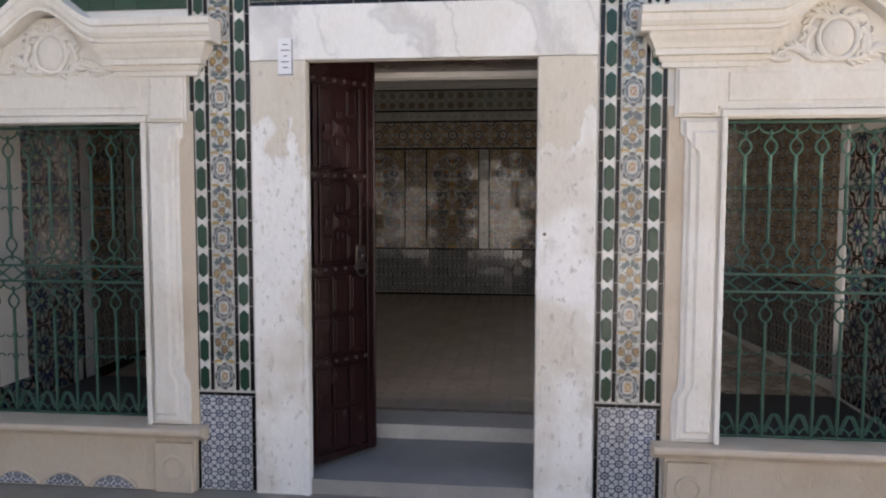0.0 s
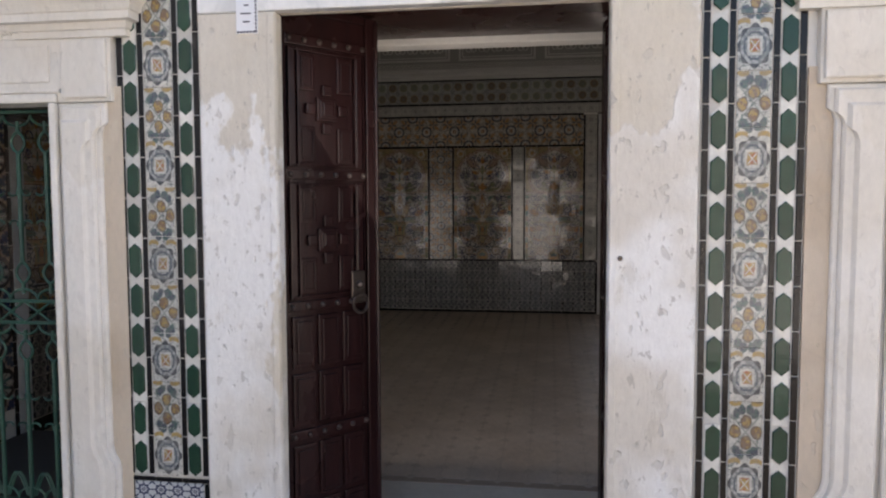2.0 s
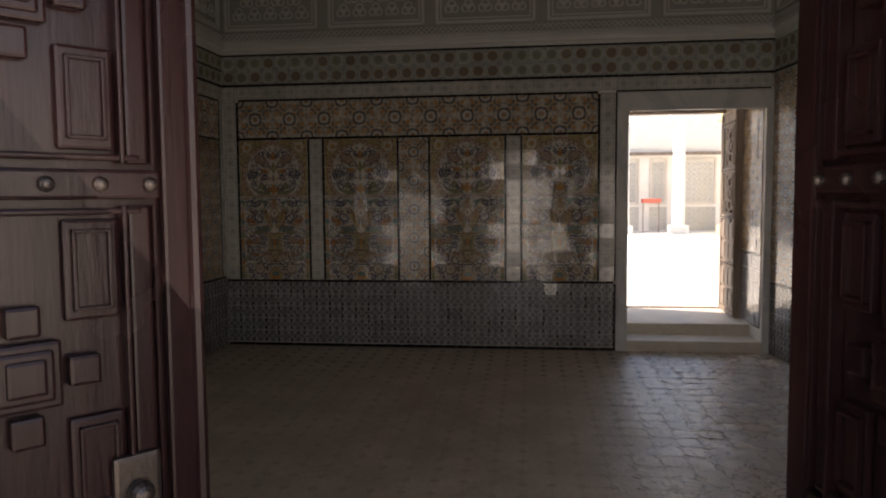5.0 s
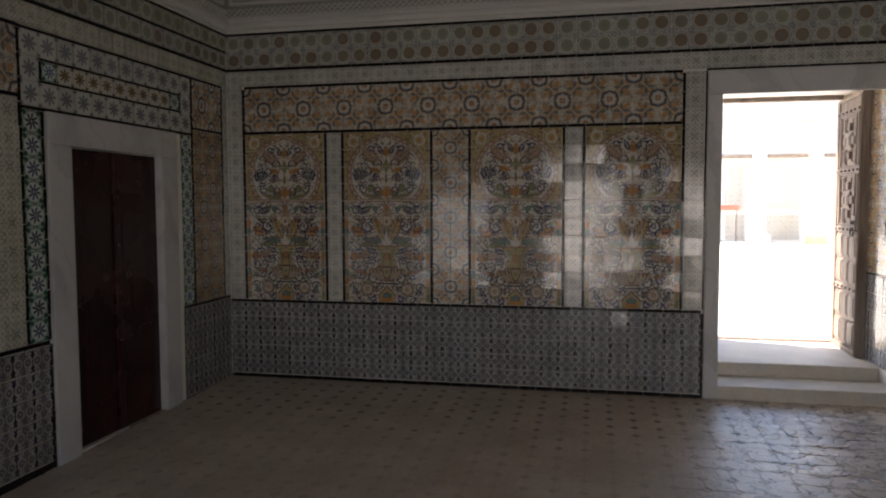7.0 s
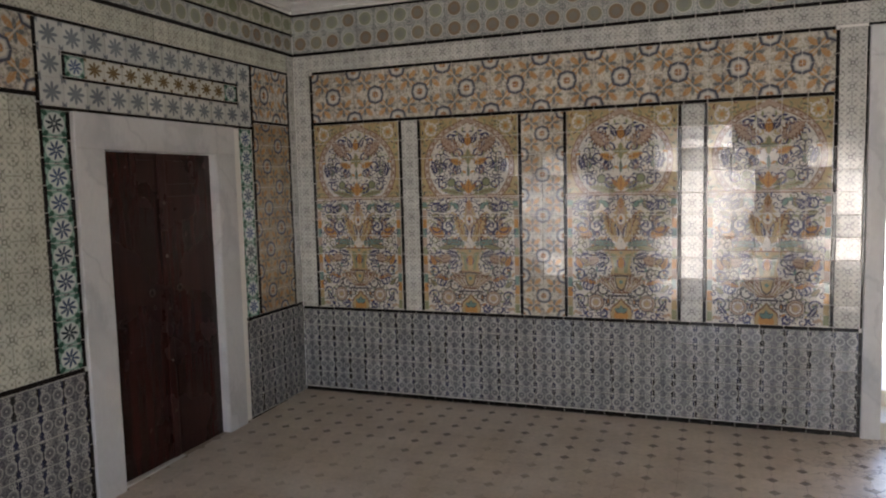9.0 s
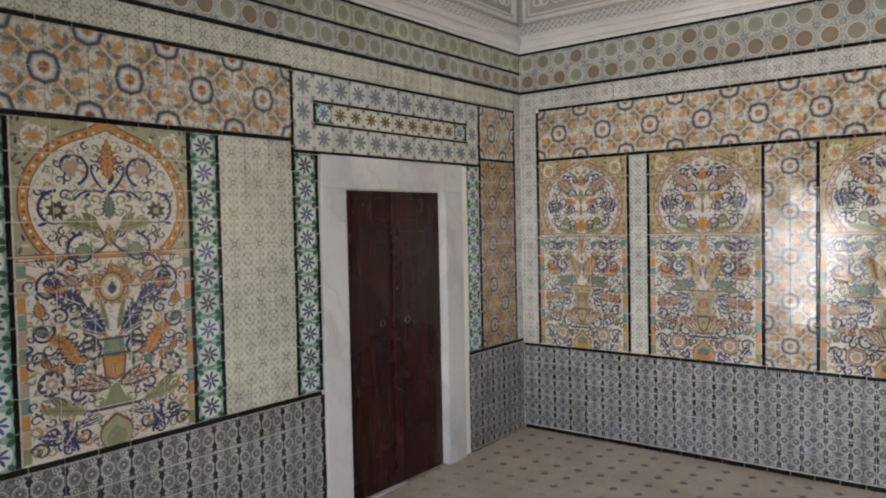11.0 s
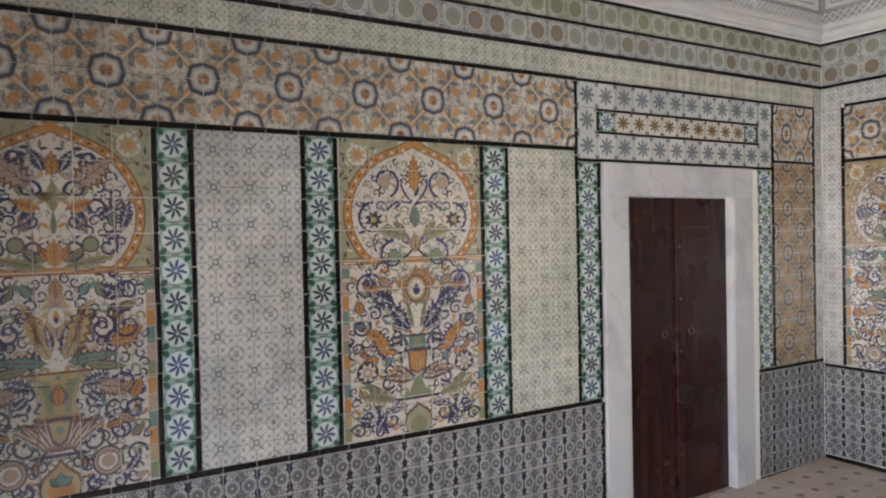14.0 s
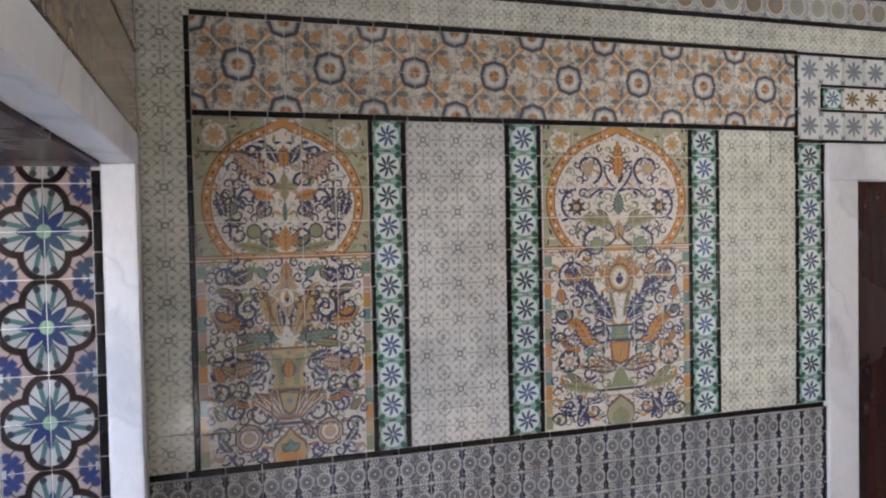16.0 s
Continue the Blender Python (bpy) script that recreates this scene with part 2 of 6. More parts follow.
def lace_mat(name, ground, line):
    """Pale geometric tile: a small square in a ring at the middle, arcs at the corners, a fine lattice over all."""
    p = Paintbox(name)
    u, v = p.uv()
    wear = p.noise(40.0, 3.0, "World")
    x, y = abs(u - 0.5), abs(v - 0.5)
    r = (x * x + y * y).op("SQRT")
    q = ((0.5 - x) * (0.5 - x) + (0.5 - y) * (0.5 - y)).op("SQRT")
    big = x.most(y)
    fx, fy = abs((u * 4.0).fract() - 0.5), abs((v * 4.0).fract() - 0.5)
    col = p.mix((fx + fy).under(0.24, 0.06) * 0.65, ground, line)
    col = p.mix(abs(fx - fy).under(0.05, 0.03) * 0.5, col, line)
    col = p.mix(abs(r - 0.19).under(0.03, 0.02) * 0.35, col, line)
    col = p.mix(abs(x - y).under(0.035, 0.015) * abs(r - 0.25).under(0.05, 0.01) * 0.8, col, line)
    col = p.mix(r.under(0.13, 0.02) * 0.8, col, ground)
    col = p.mix(abs(big - 0.07).under(0.03, 0.015), col, line)
    col = p.mix(abs(q - 0.20).under(0.03, 0.02) * 0.5, col, line)
    col = p.mix(q.under(0.08, 0.02) * 0.8, col, line)
    col = p.mix(x.least(y).under(0.025, 0.012) * big.over(0.24, 0.02) * 0.6, col, line)
    col = p.mix(wear.over(0.55, 0.1) * 0.35, col, ground)
    return p.glaze(col, 0.24)


def frieze_mat(name, ground, orange, navy, green):
    """Medallions at the centre and the corners of a square period, orange leaf crosses between."""
    p = Paintbox(name)
    u, v = p.uv()
    x0, y0 = abs(u - 0.5), abs(v - 0.5)
    wob = p.noise(22.0, 3.0, "World")
    flip = (x0 + y0).over(0.5, 0.001)
    x = x0 + flip * (0.5 - 2.0 * x0)
    y = y0 + flip * (0.5 - 2.0 * y0)
    m = (x.most(y) * 0.62 + (x + y) * 0.30) + (wob - 0.5) * 0.02
    cx, cy = x0 - 0.25, y0 - 0.25
    d = (cx * cx + cy * cy).op("SQRT")
    a = cy.op("ARCTAN2", cx)
    fill = p.noise(60.0, 2.0, "World")
    col = p.mix(wob.over(0.53, 0.04) * 0.7, ground, (0.34, 0.29, 0.22))
    col = p.mix(fill.over(0.54, 0.04) * 0.7, col, p.mix(wob.over(0.5, 0.1), (0.33, 0.31, 0.22), navy))
    col = p.mix((d - 0.03 - 0.21 * abs((a * 2.0 + 1.5708).cos()).pow(2.2) + (fill - 0.5) * 0.09).under(0.0, 0.02), col, orange)
    col = p.mix((d - 0.015 - 0.15 * abs((a * 2.0).cos()).pow(2.5) + (fill - 0.5) * 0.06).under(0.0, 0.02), col, p.mix(wob, green, navy))
    col = p.mix(abs(x - y).under(0.02, 0.01) * d.under(0.2, 0.02) * 0.7, col, ground)
    grit = p.noise(85.0, 3.0, "World")
    col = p.mix(grit.over(0.55, 0.06) * 0.3, col, ground)
    col = p.mix(m.under(0.178, 0.012), col, (0.075, 0.08, 0.10))
    col = p.mix(m.under(0.135, 0.012), col, (0.36, 0.36, 0.35))
    col = p.mix(abs(m - 0.088).under(0.022, 0.008), col, ground)
    col = p.mix(m.under(0.058, 0.01), col, p.mix(fill.over(0.5, 0.06), orange, (0.25, 0.11, 0.06)))
    return p.glaze(col, 0.22)


def ring_mat(name, disc, ground, line):
    p = Paintbox(name)
    u, v = p.uv()
    x, y, r, a = polar(u, v)
    rnd = p.random()
    speck = p.noise(90.0, 3.0, "World")
    x4, y4 = 0.5 - abs(x), 0.5 - abs(y)
    q = (x4 * x4 + y4 * y4).op("SQRT")
    col = p.mix((speck.over(0.5, 0.06) * 0.7).most(abs(q - 0.12).under(0.03, 0.015)), ground, line)
    col = p.mix(q.under(0.05, 0.015), col, line)
    col = p.mix(r.under(0.425, 0.012), col, line)
    col = p.mix(r.under(0.405, 0.012), col, (0.52, 0.51, 0.45))
    col = p.mix(r.under(0.345, 0.012), col, p.mix(rnd.over(0.45, 0.2), disc, (0.26, 0.27, 0.20)))
    col = p.mix((r - 0.16 - 0.06 * abs((a * 4.0).cos())).under(0.0, 0.02) * 0.45, col, line)
    return p.glaze(col, 0.22)


def rosette_mat(name, ground, ink):
    """Four petalled rosettes and a cross of buds on each tile, dark on white."""
    p = Paintbox(name)
    u, v = p.uv()
    rnd = p.random()
    x, y = (u * 2.0).fract() - 0.5, (v * 2.0).fract() - 0.5
    r = (x * x + y * y).op("SQRT")
    a = y.op("ARCTAN2", x)
    tone = p.mix(rnd, ink, (0.05, 0.07, 0.16))
    col = p.mix(abs(r - 0.27 - 0.05 * (a * 8.0).cos()).under(0.075, 0.025), ground, tone)
    col = p.mix(r.under(0.11, 0.02), col, tone)
    col = p.mix(r.under(0.045, 0.015), col, ground)
    q = abs(x).most(abs(y))
    col = p.mix(abs(abs(x) - abs(y)).under(0.07, 0.02) * q.over(0.34, 0.015), col, tone)
    col = p.mix(abs(x).least(abs(y)).under(0.05, 0.02) * q.over(0.42, 0.015), col, tone)
    return p.glaze(col, 0.2)


def quatrefoil_mat():
    p = Paintbox("quatrefoil_tile")
    u, v = p.uv()
    x, y = abs(u - 0.5), abs(v - 0.5)
    lobe = (((x - 0.25) * (x - 0.25) + y * y).op("SQRT")).least((x * x + (y - 0.25) * (y - 0.25)).op("SQRT"))
    rnd = p.random()
    r = (x * x + y * y).op("SQRT")
    a = y.op("ARCTAN2", x)
    blue = p.mix(rnd, (0.022, 0.03, 0.095), (0.035, 0.055, 0.07))
    col = p.mix(lobe.over(0.25, 0.01), (0.27, 0.265, 0.24), (0.27, 0.21, 0.175))
    qx, qy = 0.5 - x, 0.5 - y
    bud = abs(qx - qy).under(0.06, 0.02) * (qx + qy).under(0.34, 0.02)
    col = p.mix(bud, col, blue)
    bud2 = (((qx - 0.17).pow(2.0) + (qy - 0.05).pow(2.0)).op("SQRT")).least(((qx - 0.05).pow(2.0) + (qy - 0.17).pow(2.0)).op("SQRT"))
    col = p.mix(bud2.under(0.058, 0.015), col, blue)
    col = p.mix(abs(abs(qx - qy) - 0.115).under(0.012, 0.008) * (qx + qy).over(0.2, 0.02), col, (0.05, 0.03, 0.03))
    col = p.mix(qx.most(qy).under(0.045, 0.01), col, (0.34, 0.33, 0.29))
    col = p.mix(abs(lobe - 0.242).under(0.038, 0.008), col, (0.022, 0.011, 0.010))
    spike = abs((a * 1.2732).fract() - 0.5) * 2.0
    star = 0.135 + 0.16 * spike
    col = p.mix((r - star).under(0.0, 0.015), col, blue)
    col = p.mix(r.under(0.075, 0.01), col, (0.20, 0.28, 0.18))
    stem = abs(x - y * 0.24).least(abs(y - x * 0.24)).under(0.026, 0.008) * r.under(0.40, 0.01) * r.over(0.2, 0.01)
    col = p.mix(stem, col, (0.05, 0.10, 0.09))
    dots = (((x - 0.40).pow(2.0) + (y - 0.09).pow(2.0)).op("SQRT")).least(((x - 0.09).pow(2.0) + (y - 0.40).pow(2.0)).op("SQRT"))
    col = p.mix(dots.under(0.038, 0.01), col, (0.03, 0.03, 0.035))
    return p.glaze(col, 0.15)


def strip_mat():
    """Facade strip: a scalloped medallion and four brown blossoms in a tall period (v twice u and a half)."""
    p = Paintbox("blossom_strip_tile")
    u, v = p.uv()
    wob = p.noise(30.0, 3.0, "World")
    mot = p.noise(70.0, 3.0, "World")
    white, ochre, brown, blue, teal = (0.60, 0.58, 0.52), (0.40, 0.27, 0.09), (0.22, 0.13, 0.075), (0.06, 0.075, 0.10), (0.075, 0.13, 0.115)
    x, y, r, a = polar(u, v * 2.5, 0.5, 0.55)
    col = p.mix(mot.over(0.60, 0.04) * 0.8, white, p.mix(wob.over(0.5, 0.05), teal, blue))
    # blossom field between the medallions
    x2, y2 = abs(u - 0.5), abs(v * 2.5 - 1.775)
    arm = (x2 - y2 * 1.05)
    col = p.mix(abs(arm).under(0.035, 0.015) * y2.under(0.42, 0.02) * 0.55, col, teal)
    bl = ((x2 - 0.31).pow(2.0) + y2.pow(2.0)).op("SQRT").least((x2.pow(2.0) + (y2 - 0.25).pow(2.0)).op("SQRT")) + (wob - 0.5) * 0.16
    col = p.mix(bl.under(0.165, 0.015), col, (0.10, 0.07, 0.05))
    col = p.mix(bl.under(0.135, 0.02), col, p.mix(mot.over(0.5, 0.08), brown, ochre))
    cl = ((x2 - 0.13).pow(2.0) + (y2 - 0.52).pow(2.0)).op("SQRT").least(((x2 - 0.27).pow(2.0) + (y2 - 0.44).pow(2.0)).op("SQRT")) + (wob - 0.5) * 0.2
    col = p.mix(cl.under(0.12, 0.02), col, p.mix(mot.over(0.5, 0.06), blue, teal))
    sw = abs(y2 - 0.66 - (x2 - 0.3).pow(2.0) * 1.6) + (wob - 0.5) * 0.05
    col = p.mix(sw.under(0.055, 0.02) * x2.over(0.14, 0.03), col, p.mix(mot.over(0.55, 0.06), ochre, (0.36, 0.24, 0.08)))
    # scalloped medallion
    k8 = abs(x).most(abs(y)).most((abs(x) + abs(y)) * 0.72)
    col = p.mix((r - 0.47 - 0.035 * (a * 8.0).cos()).under(0.0, 0.015), col, (0.05, 0.055, 0.06))
    col = p.mix(k8.under(0.40, 0.015), col, p.mix(mot.over(0.48, 0.08), (0.43, 0.43, 0.41), (0.20, 0.22, 0.22)))
    col = p.mix(abs(k8 - 0.29).under(0.025, 0.012), col, (0.07, 0.09, 0.11))
    col = p.mix(abs(x).most(abs(y)).under(0.21, 0.015), col, white)
    col = p.mix((abs(x).most(abs(y)) + (wob - 0.5) * 0.1).under(0.145, 0.02), col, p.mix(mot.over(0.5, 0.05), (0.36, 0.13, 0.06), ochre))
    col = p.mix(abs(abs(x) - abs(y)).under(0.02, 0.012) * r.under(0.17, 0.02), col, white)
    col = p.mix(p.noise(48.0, 4.0, "World", 0.7).over(0.5, 0.10) * 0.4, col, (0.22, 0.21, 0.19))
    return p.glaze(col, 0.2)


STAR = star_mat()
STAR_GREY = grey_star_mat("grey_star_tile", (0.52, 0.53, 0.50), (0.17, 0.19, 0.21))
STAR_BROWN = grey_star_mat("brown_star_tile", (0.56, 0.55, 0.49), (0.15, 0.10, 0.04))
DADO = dado_mat("dado_tile", (0.085, 0.087, 0.097), (0.19, 0.19, 0.195), (0.43, 0.42, 0.39))
DADO_BLUE = rosette_mat("blue_rosette_tile", (0.56, 0.57, 0.58), (0.035, 0.04, 0.075))
LACE = lace_mat("lace_tile", (0.55, 0.54, 0.50), (0.20, 0.20, 0.19))
LACE_GREEN = lace_mat("green_lace_tile", (0.57, 0.57, 0.48), (0.22, 0.22, 0.18))
FRIEZE = frieze_mat("frieze_tile", (0.58, 0.53, 0.45), (0.45, 0.25, 0.11), (0.095, 0.10, 0.125), (0.20, 0.205, 0.17))
ORANGE_COL = frieze_mat("ochre_column_tile", (0.40, 0.31, 0.20), (0.38, 0.21, 0.09), (0.12, 0.12, 0.12), (0.17, 0.17, 0.13))
RINGS = ring_mat("ring_tile", (0.25, 0.18, 0.12), (0.50, 0.50, 0.46), (0.20, 0.22, 0.22))
RINGS_GREEN = ring_mat("green_ring_tile", (0.24, 0.26, 0.15), (0.50, 0.49, 0.40), (0.22, 0.24, 0.18))
QUATRE = quatrefoil_mat()
BLOSSOM = strip_mat()


def glaze_plain(name, col, rough=0.2):
    p = Paintbox(name)
    n = p.noise(18.0, 4.0, "World")
    return p.glaze(p.mix(n.over(0.5, 0.2), col, tuple(c * 0.8 for c in col)), rough)


BLACK = glaze_plain("black_liner", (0.012, 0.0095, 0.0095), 0.35)
BLACK.node_tree.nodes["Principled BSDF"].inputs["IOR"].default_value = 1.4
GREEN_HEX = glaze_plain("green_glaze", (0.019, 0.062, 0.036), 0.14)
WHITE_TILE = glaze_plain("white_glaze", (0.80, 0.78, 0.72))
GREEN_HEX.node_tree.nodes["Principled BSDF"].inputs["IOR"].default_value = 1.5
PAINTS = {k: glaze_plain(k + "_paint", c) for k, c in dict(
    white=(0.66, 0.62, 0.55), navy=(0.05, 0.055, 0.125), orange=(0.50, 0.245, 0.08), green=(0.25, 0.26, 0.15), teal=(0.15, 0.24, 0.21),
    ochre=(0.45, 0.34, 0.18), brown=(0.19, 0.10, 0.06), pink=(0.42, 0.31, 0.24), dark=(0.075, 0.07, 0.075), leaf=(0.36, 0.35, 0.23)).items()}
PAINT_KEYS = list(PAINTS)


def scrolled_ground():
    """White glaze with thin navy and green vine lines and small buds."""
    p = Paintbox("scrolled_white_paint")
    n, big, bud = p.noise(20.0, 1.5, "World", 0.4), p.noise(5.0, 2.0, "World"), p.noise(55.0, 1.0, "World")
    ink = p.mix(big.over(0.5, 0.08), (0.07, 0.075, 0.15), (0.17, 0.21, 0.15))
    col = p.mix(abs(n - 0.5).under(0.012, 0.010) * 0.8, (0.61, 0.56, 0.49), ink)
    col = p.mix(bud.over(0.66, 0.03) * 0.75, col, p.mix(big.over(0.47, 0.05), (0.45, 0.25, 0.10), ink))
    return p.glaze(col, 0.2)


PAINTS["white"] = scrolled_ground()


# ---- building helpers ----
def part(name, bm, material, parent=None, label="", place=None):
    """Links a bmesh as one mesh object, under a thing when a parent is given."""
    me = bpy.data.meshes.new(name)
    bm.to_mesh(me)
    bm.free()
    for m in (material if isinstance(material, list) else [material]):
        me.materials.append(m)
    ob = new(name, me)
    if parent:
        ob.parent = parent
    if place is not None:
        ob.matrix_basis = place
    if label:
        tagged(ob, label)
    return ob


def add_box(bm, x0, x1, y0, y1, z0, z1, bevel=0.0):
    r = bmesh.ops.create_cube(bm, size=1.0, matrix=Matrix.LocRotScale(((x0 + x1) / 2, (y0 + y1) / 2, (z0 + z1) / 2), None, (x1 - x0, y1 - y0, z1 - z0)))
    if bevel:
        edges = list({e for v in r["verts"] for e in v.link_edges})
        bmesh.ops.bevel(bm, geom=edges, offset=bevel, segments=2, affect="EDGES", profile=0.6)
    return bm


def box(x0, x1, y0, y1, z0, z1, bevel=0.0):
    return add_box(bmesh.new(), x0, x1, y0, y1, z0, z1, bevel)


def add_rod(bm, a, b, r, n=8, r2=None):
    a, b = Vector(a), Vector(b)
    q = (b - a).to_track_quat("Z", "Y")
    bmesh.ops.create_cone(bm, segments=n, radius1=r, radius2=r if r2 is None else r2, depth=(b - a).length, cap_ends=True,
                          matrix=Matrix.LocRotScale((a + b) / 2, q, None))
    return bm


def add_ring(bm, c, rad, r, ax=(1, 0, 0), ay=(0, 0, 1), n=16, m=6):
    c, ax, ay = Vector(c), Vector(ax), Vector(ay)
    out = ax.cross(ay)
    rows = []
    for i in range(n):
        t = 2 * math.pi * i / n
        d = ax * math.cos(t) + ay * math.sin(t)
        rows.append([bm.verts.new(c + d * (rad + r * math.cos(2 * math.pi * k / m)) + out * r * math.sin(2 * math.pi * k / m)) for k in range(m)])
    for i in range(n):
        for k in range(m):
            bm.faces.new((rows[i][k], rows[(i + 1) % n][k], rows[(i + 1) % n][(k + 1) % m], rows[i][(k + 1) % m]))
    return bm


def extrude_profile(bm, pts, x0, x1):
    """A moulding: the outline pts (out, up) drawn along x from x0 to x1."""
    a = [bm.verts.new((x0, p[1], p[0])) for p in pts]
    b = [bm.verts.new((x1, p[1], p[0])) for p in pts]
    n = len(pts)
    for i in range(n):
        bm.faces.new((a[i], b[i], b[(i + 1) % n], a[(i + 1) % n]))
    bm.faces.new(a)
    bm.faces.new(list(reversed(b)))
    bmesh.ops.recalc_face_normals(bm, faces=bm.faces)
    return bm


def wall_frame(origin, along):
    """Wall coordinates: u along the wall, v up, w out of it."""
    u = Vector(along).normalized()
    v = Vector((0, 0, 1))
    w = u.cross(v)
    return Matrix(((u.x, v.x, w.x, origin[0]), (u.y, v.y, w.y, origin[1]), (u.z, v.z, w.z, origin[2]), (0, 0, 0, 1)))


XL, YB, YF, YI = -3.65, 10.525, 3.65, 4.78
W_LEFT = wall_frame((XL, 0, 0), (0, 1, 0))
W_BACK = wall_frame((0, YB, 0), (1, 0, 0))
W_FACADE = wall_frame((0, YF, 0), (1, 0, 0))
W_INNER = wall_frame((0, YI, 0), (-1, 0, 0))
R0, R1 = Vector((2.06, YB, 0)), Vector((2.70, YI, 0))
W_RIGHT = wall_frame(R0, R1 - R0)
RIGHT_LEN = (R1 - R0).length


def at(u, v, w=0.0):
    return Matrix.Translation((u, v, w))


TILES = {}


def tile_mesh(mat, w, h, d=0.007, uv=(0, 0, 1, 1), bevel=0.0016):
    """One tile with rounded arrises, its back at 0; the design in its UV."""
    key = (mat.name, round(w, 4), round(h, 4), d, uv)
    if key in TILES:
        return TILES[key]
    g = 0.0024 if mat is BLACK else 0.0013
    rings = [[(g, g), (w - g, g), (w - g, h - g), (g, h - g)], [(g, g), (w - g, g), (w - g, h - g), (g, h - g)],
             [(g + bevel, g + bevel), (w - g - bevel, g + bevel), (w - g - bevel, h - g - bevel), (g + bevel, h - g - bevel)]]
    verts = [(x, y, z) for ring, z in zip(rings, (0.0, d - bevel * 0.7, d)) for x, y in ring]
    faces = [(8, 9, 10, 11)]
    for k in (0, 4):
        for i in range(4):
            j = (i + 1) % 4
            faces.append((k + i, k + j, k + 4 + j, k + 4 + i))
    me = bpy.data.meshes.new("tile")
    me.from_pydata(verts, [], faces)
    layer = me.uv_layers.new(name="uv")
    for loop in me.loops:
        x, y, z = verts[loop.vertex_index]
        layer.data[loop.index].uv = (uv[0] + (uv[2] - uv[0]) * x / w, uv[1] + (uv[3] - uv[1]) * y / h)
    me.materials.append(mat)
    TILES[key] = me
    return me


rng = random.Random(7)


def zone(name, wall, u0, u1, v0, v1, label, category="tiled wall", kind="structure", thick=0.004):
    """A bed of mortar on a wall, to carry tiles."""
    ob = part(name, box(0, u1 - u0, 0, v1 - v0, 0, thick), GROUT, None, label, wall @ at(u0, v0))
    return tagged(ob, category=category, kind=kind)


def lay(bed, x0, y0, nx, ny, w, h, mat, period=(1, 1), tilt=1.2, d=0.007, name="tile"):
    """Lays nx by ny tiles on a bed; a period of 2 by 2 spreads one design over four tiles."""
    for i in range(nx):
        for j in range(ny):
            a, b = i % period[0], j % period[1]
            uv = (a / period[0], b / period[1], (a + 1) / period[0], (b + 1) / period[1])
            ob = new(name, tile_mesh(mat, w, h, d, uv))
            ob.parent = bed
            t = radians(tilt)
            ob.matrix_basis = Matrix.Translation((x0 + i * w, y0 + j * h, 0.0035)) @ Euler((rng.uniform(-t, t), rng.uniform(-t, t), 0)).to_matrix().to_4x4()


def lay_joined(bed, x0, y0, nx, ny, w, h, mat, period=(1, 1), name="tiles"):
    """The same where no camera comes near: one mesh."""
    verts, faces, uvs = [], [], []
    for i in range(nx):
        for j in range(ny):
            x, y, k = x0 + i * w, y0 + j * h, len(verts)
            g = 0.0015
            z = [0.0105 + rng.uniform(-0.0006, 0.0006) for _ in range(4)]
            verts += [(x + g, y + g, z[0]), (x + w - g, y + g, z[1]), (x + w - g, y + h - g, z[2]), (x + g, y + h - g, z[3])]
            verts += [(x + g, y + g, 0.003), (x + w - g, y + g, 0.003), (x + w - g, y + h - g, 0.003), (x + g, y + h - g, 0.003)]
            faces.append((k, k + 1, k + 2, k + 3))
            for a in range(4):
                b = (a + 1) % 4
                faces.append((k + 4 + a, k + 4 + b, k + b, k + a))
            a, b = (i % period[0]) / period[0], (j % period[1]) / period[1]
            q = [(a, b), (a + 1 / period[0], b), (a + 1 / period[0], b + 1 / period[1]), (a, b + 1 / period[1])]
            uvs += q + [q[c] for e in range(4) for c in (e, (e + 1) % 4, (e + 1) % 4, e)]
    me = bpy.data.meshes.new(name)
    me.from_pydata(verts, [], faces)
    layer = me.uv_layers.new(name="uv")
    for k, c in enumerate(uvs):
        layer.data[k].uv = c
    me.materials.append(mat)
    ob = new(name, me)
    ob.parent = bed
    return tagged(ob, kind="stuff")


def liners(name, wall, u0, v0, length, upright=False, wide=0.022, piece=0.15, label="row of narrow black glazed liner tiles set in the wall"):
    """A row of narrow black tiles."""
    n = max(1, round(length / piece))
    s = length / n
    if upright:
        u0, wide = u0 - 0.004, wide + 0.008
    elif wide < 0.03:
        v0, wide = v0 - 0.003, wide + 0.006
    bed = zone(name, wall, u0, u0 + (wide if upright else length), v0, v0 + (length if upright else wide), label, "tile border")
    if upright:
        lay(bed, 0, 0, 1, n, wide, s, BLACK, d=0.009, name="liner")
    else:
        lay(bed, 0, 0, n, 1, s, wide, BLACK, d=0.009, name="liner")
    return bed


# ---- the large structure ----
def slab(name, x0, x1, y0, y1, z0, z1, mat, label, category):
    return tagged(part(name, box(x0, x1, y0, y1, z0, z1), mat), label, category, kind="structure")


def floor_z(y):
    return -0.02 * (YB - y)


TOP = 4.7
# front wall between porch and room, with the door and two windows through it
DOOR_L, DOOR_R, DOOR_T = -1.37, 0.30, 2.42
WINL0, WINL1, WINR0, WINR1, WIN_B, WIN_T = -3.32, -2.215, 1.165, 2.27, 0.08, 2.02
bm = bmesh.new()
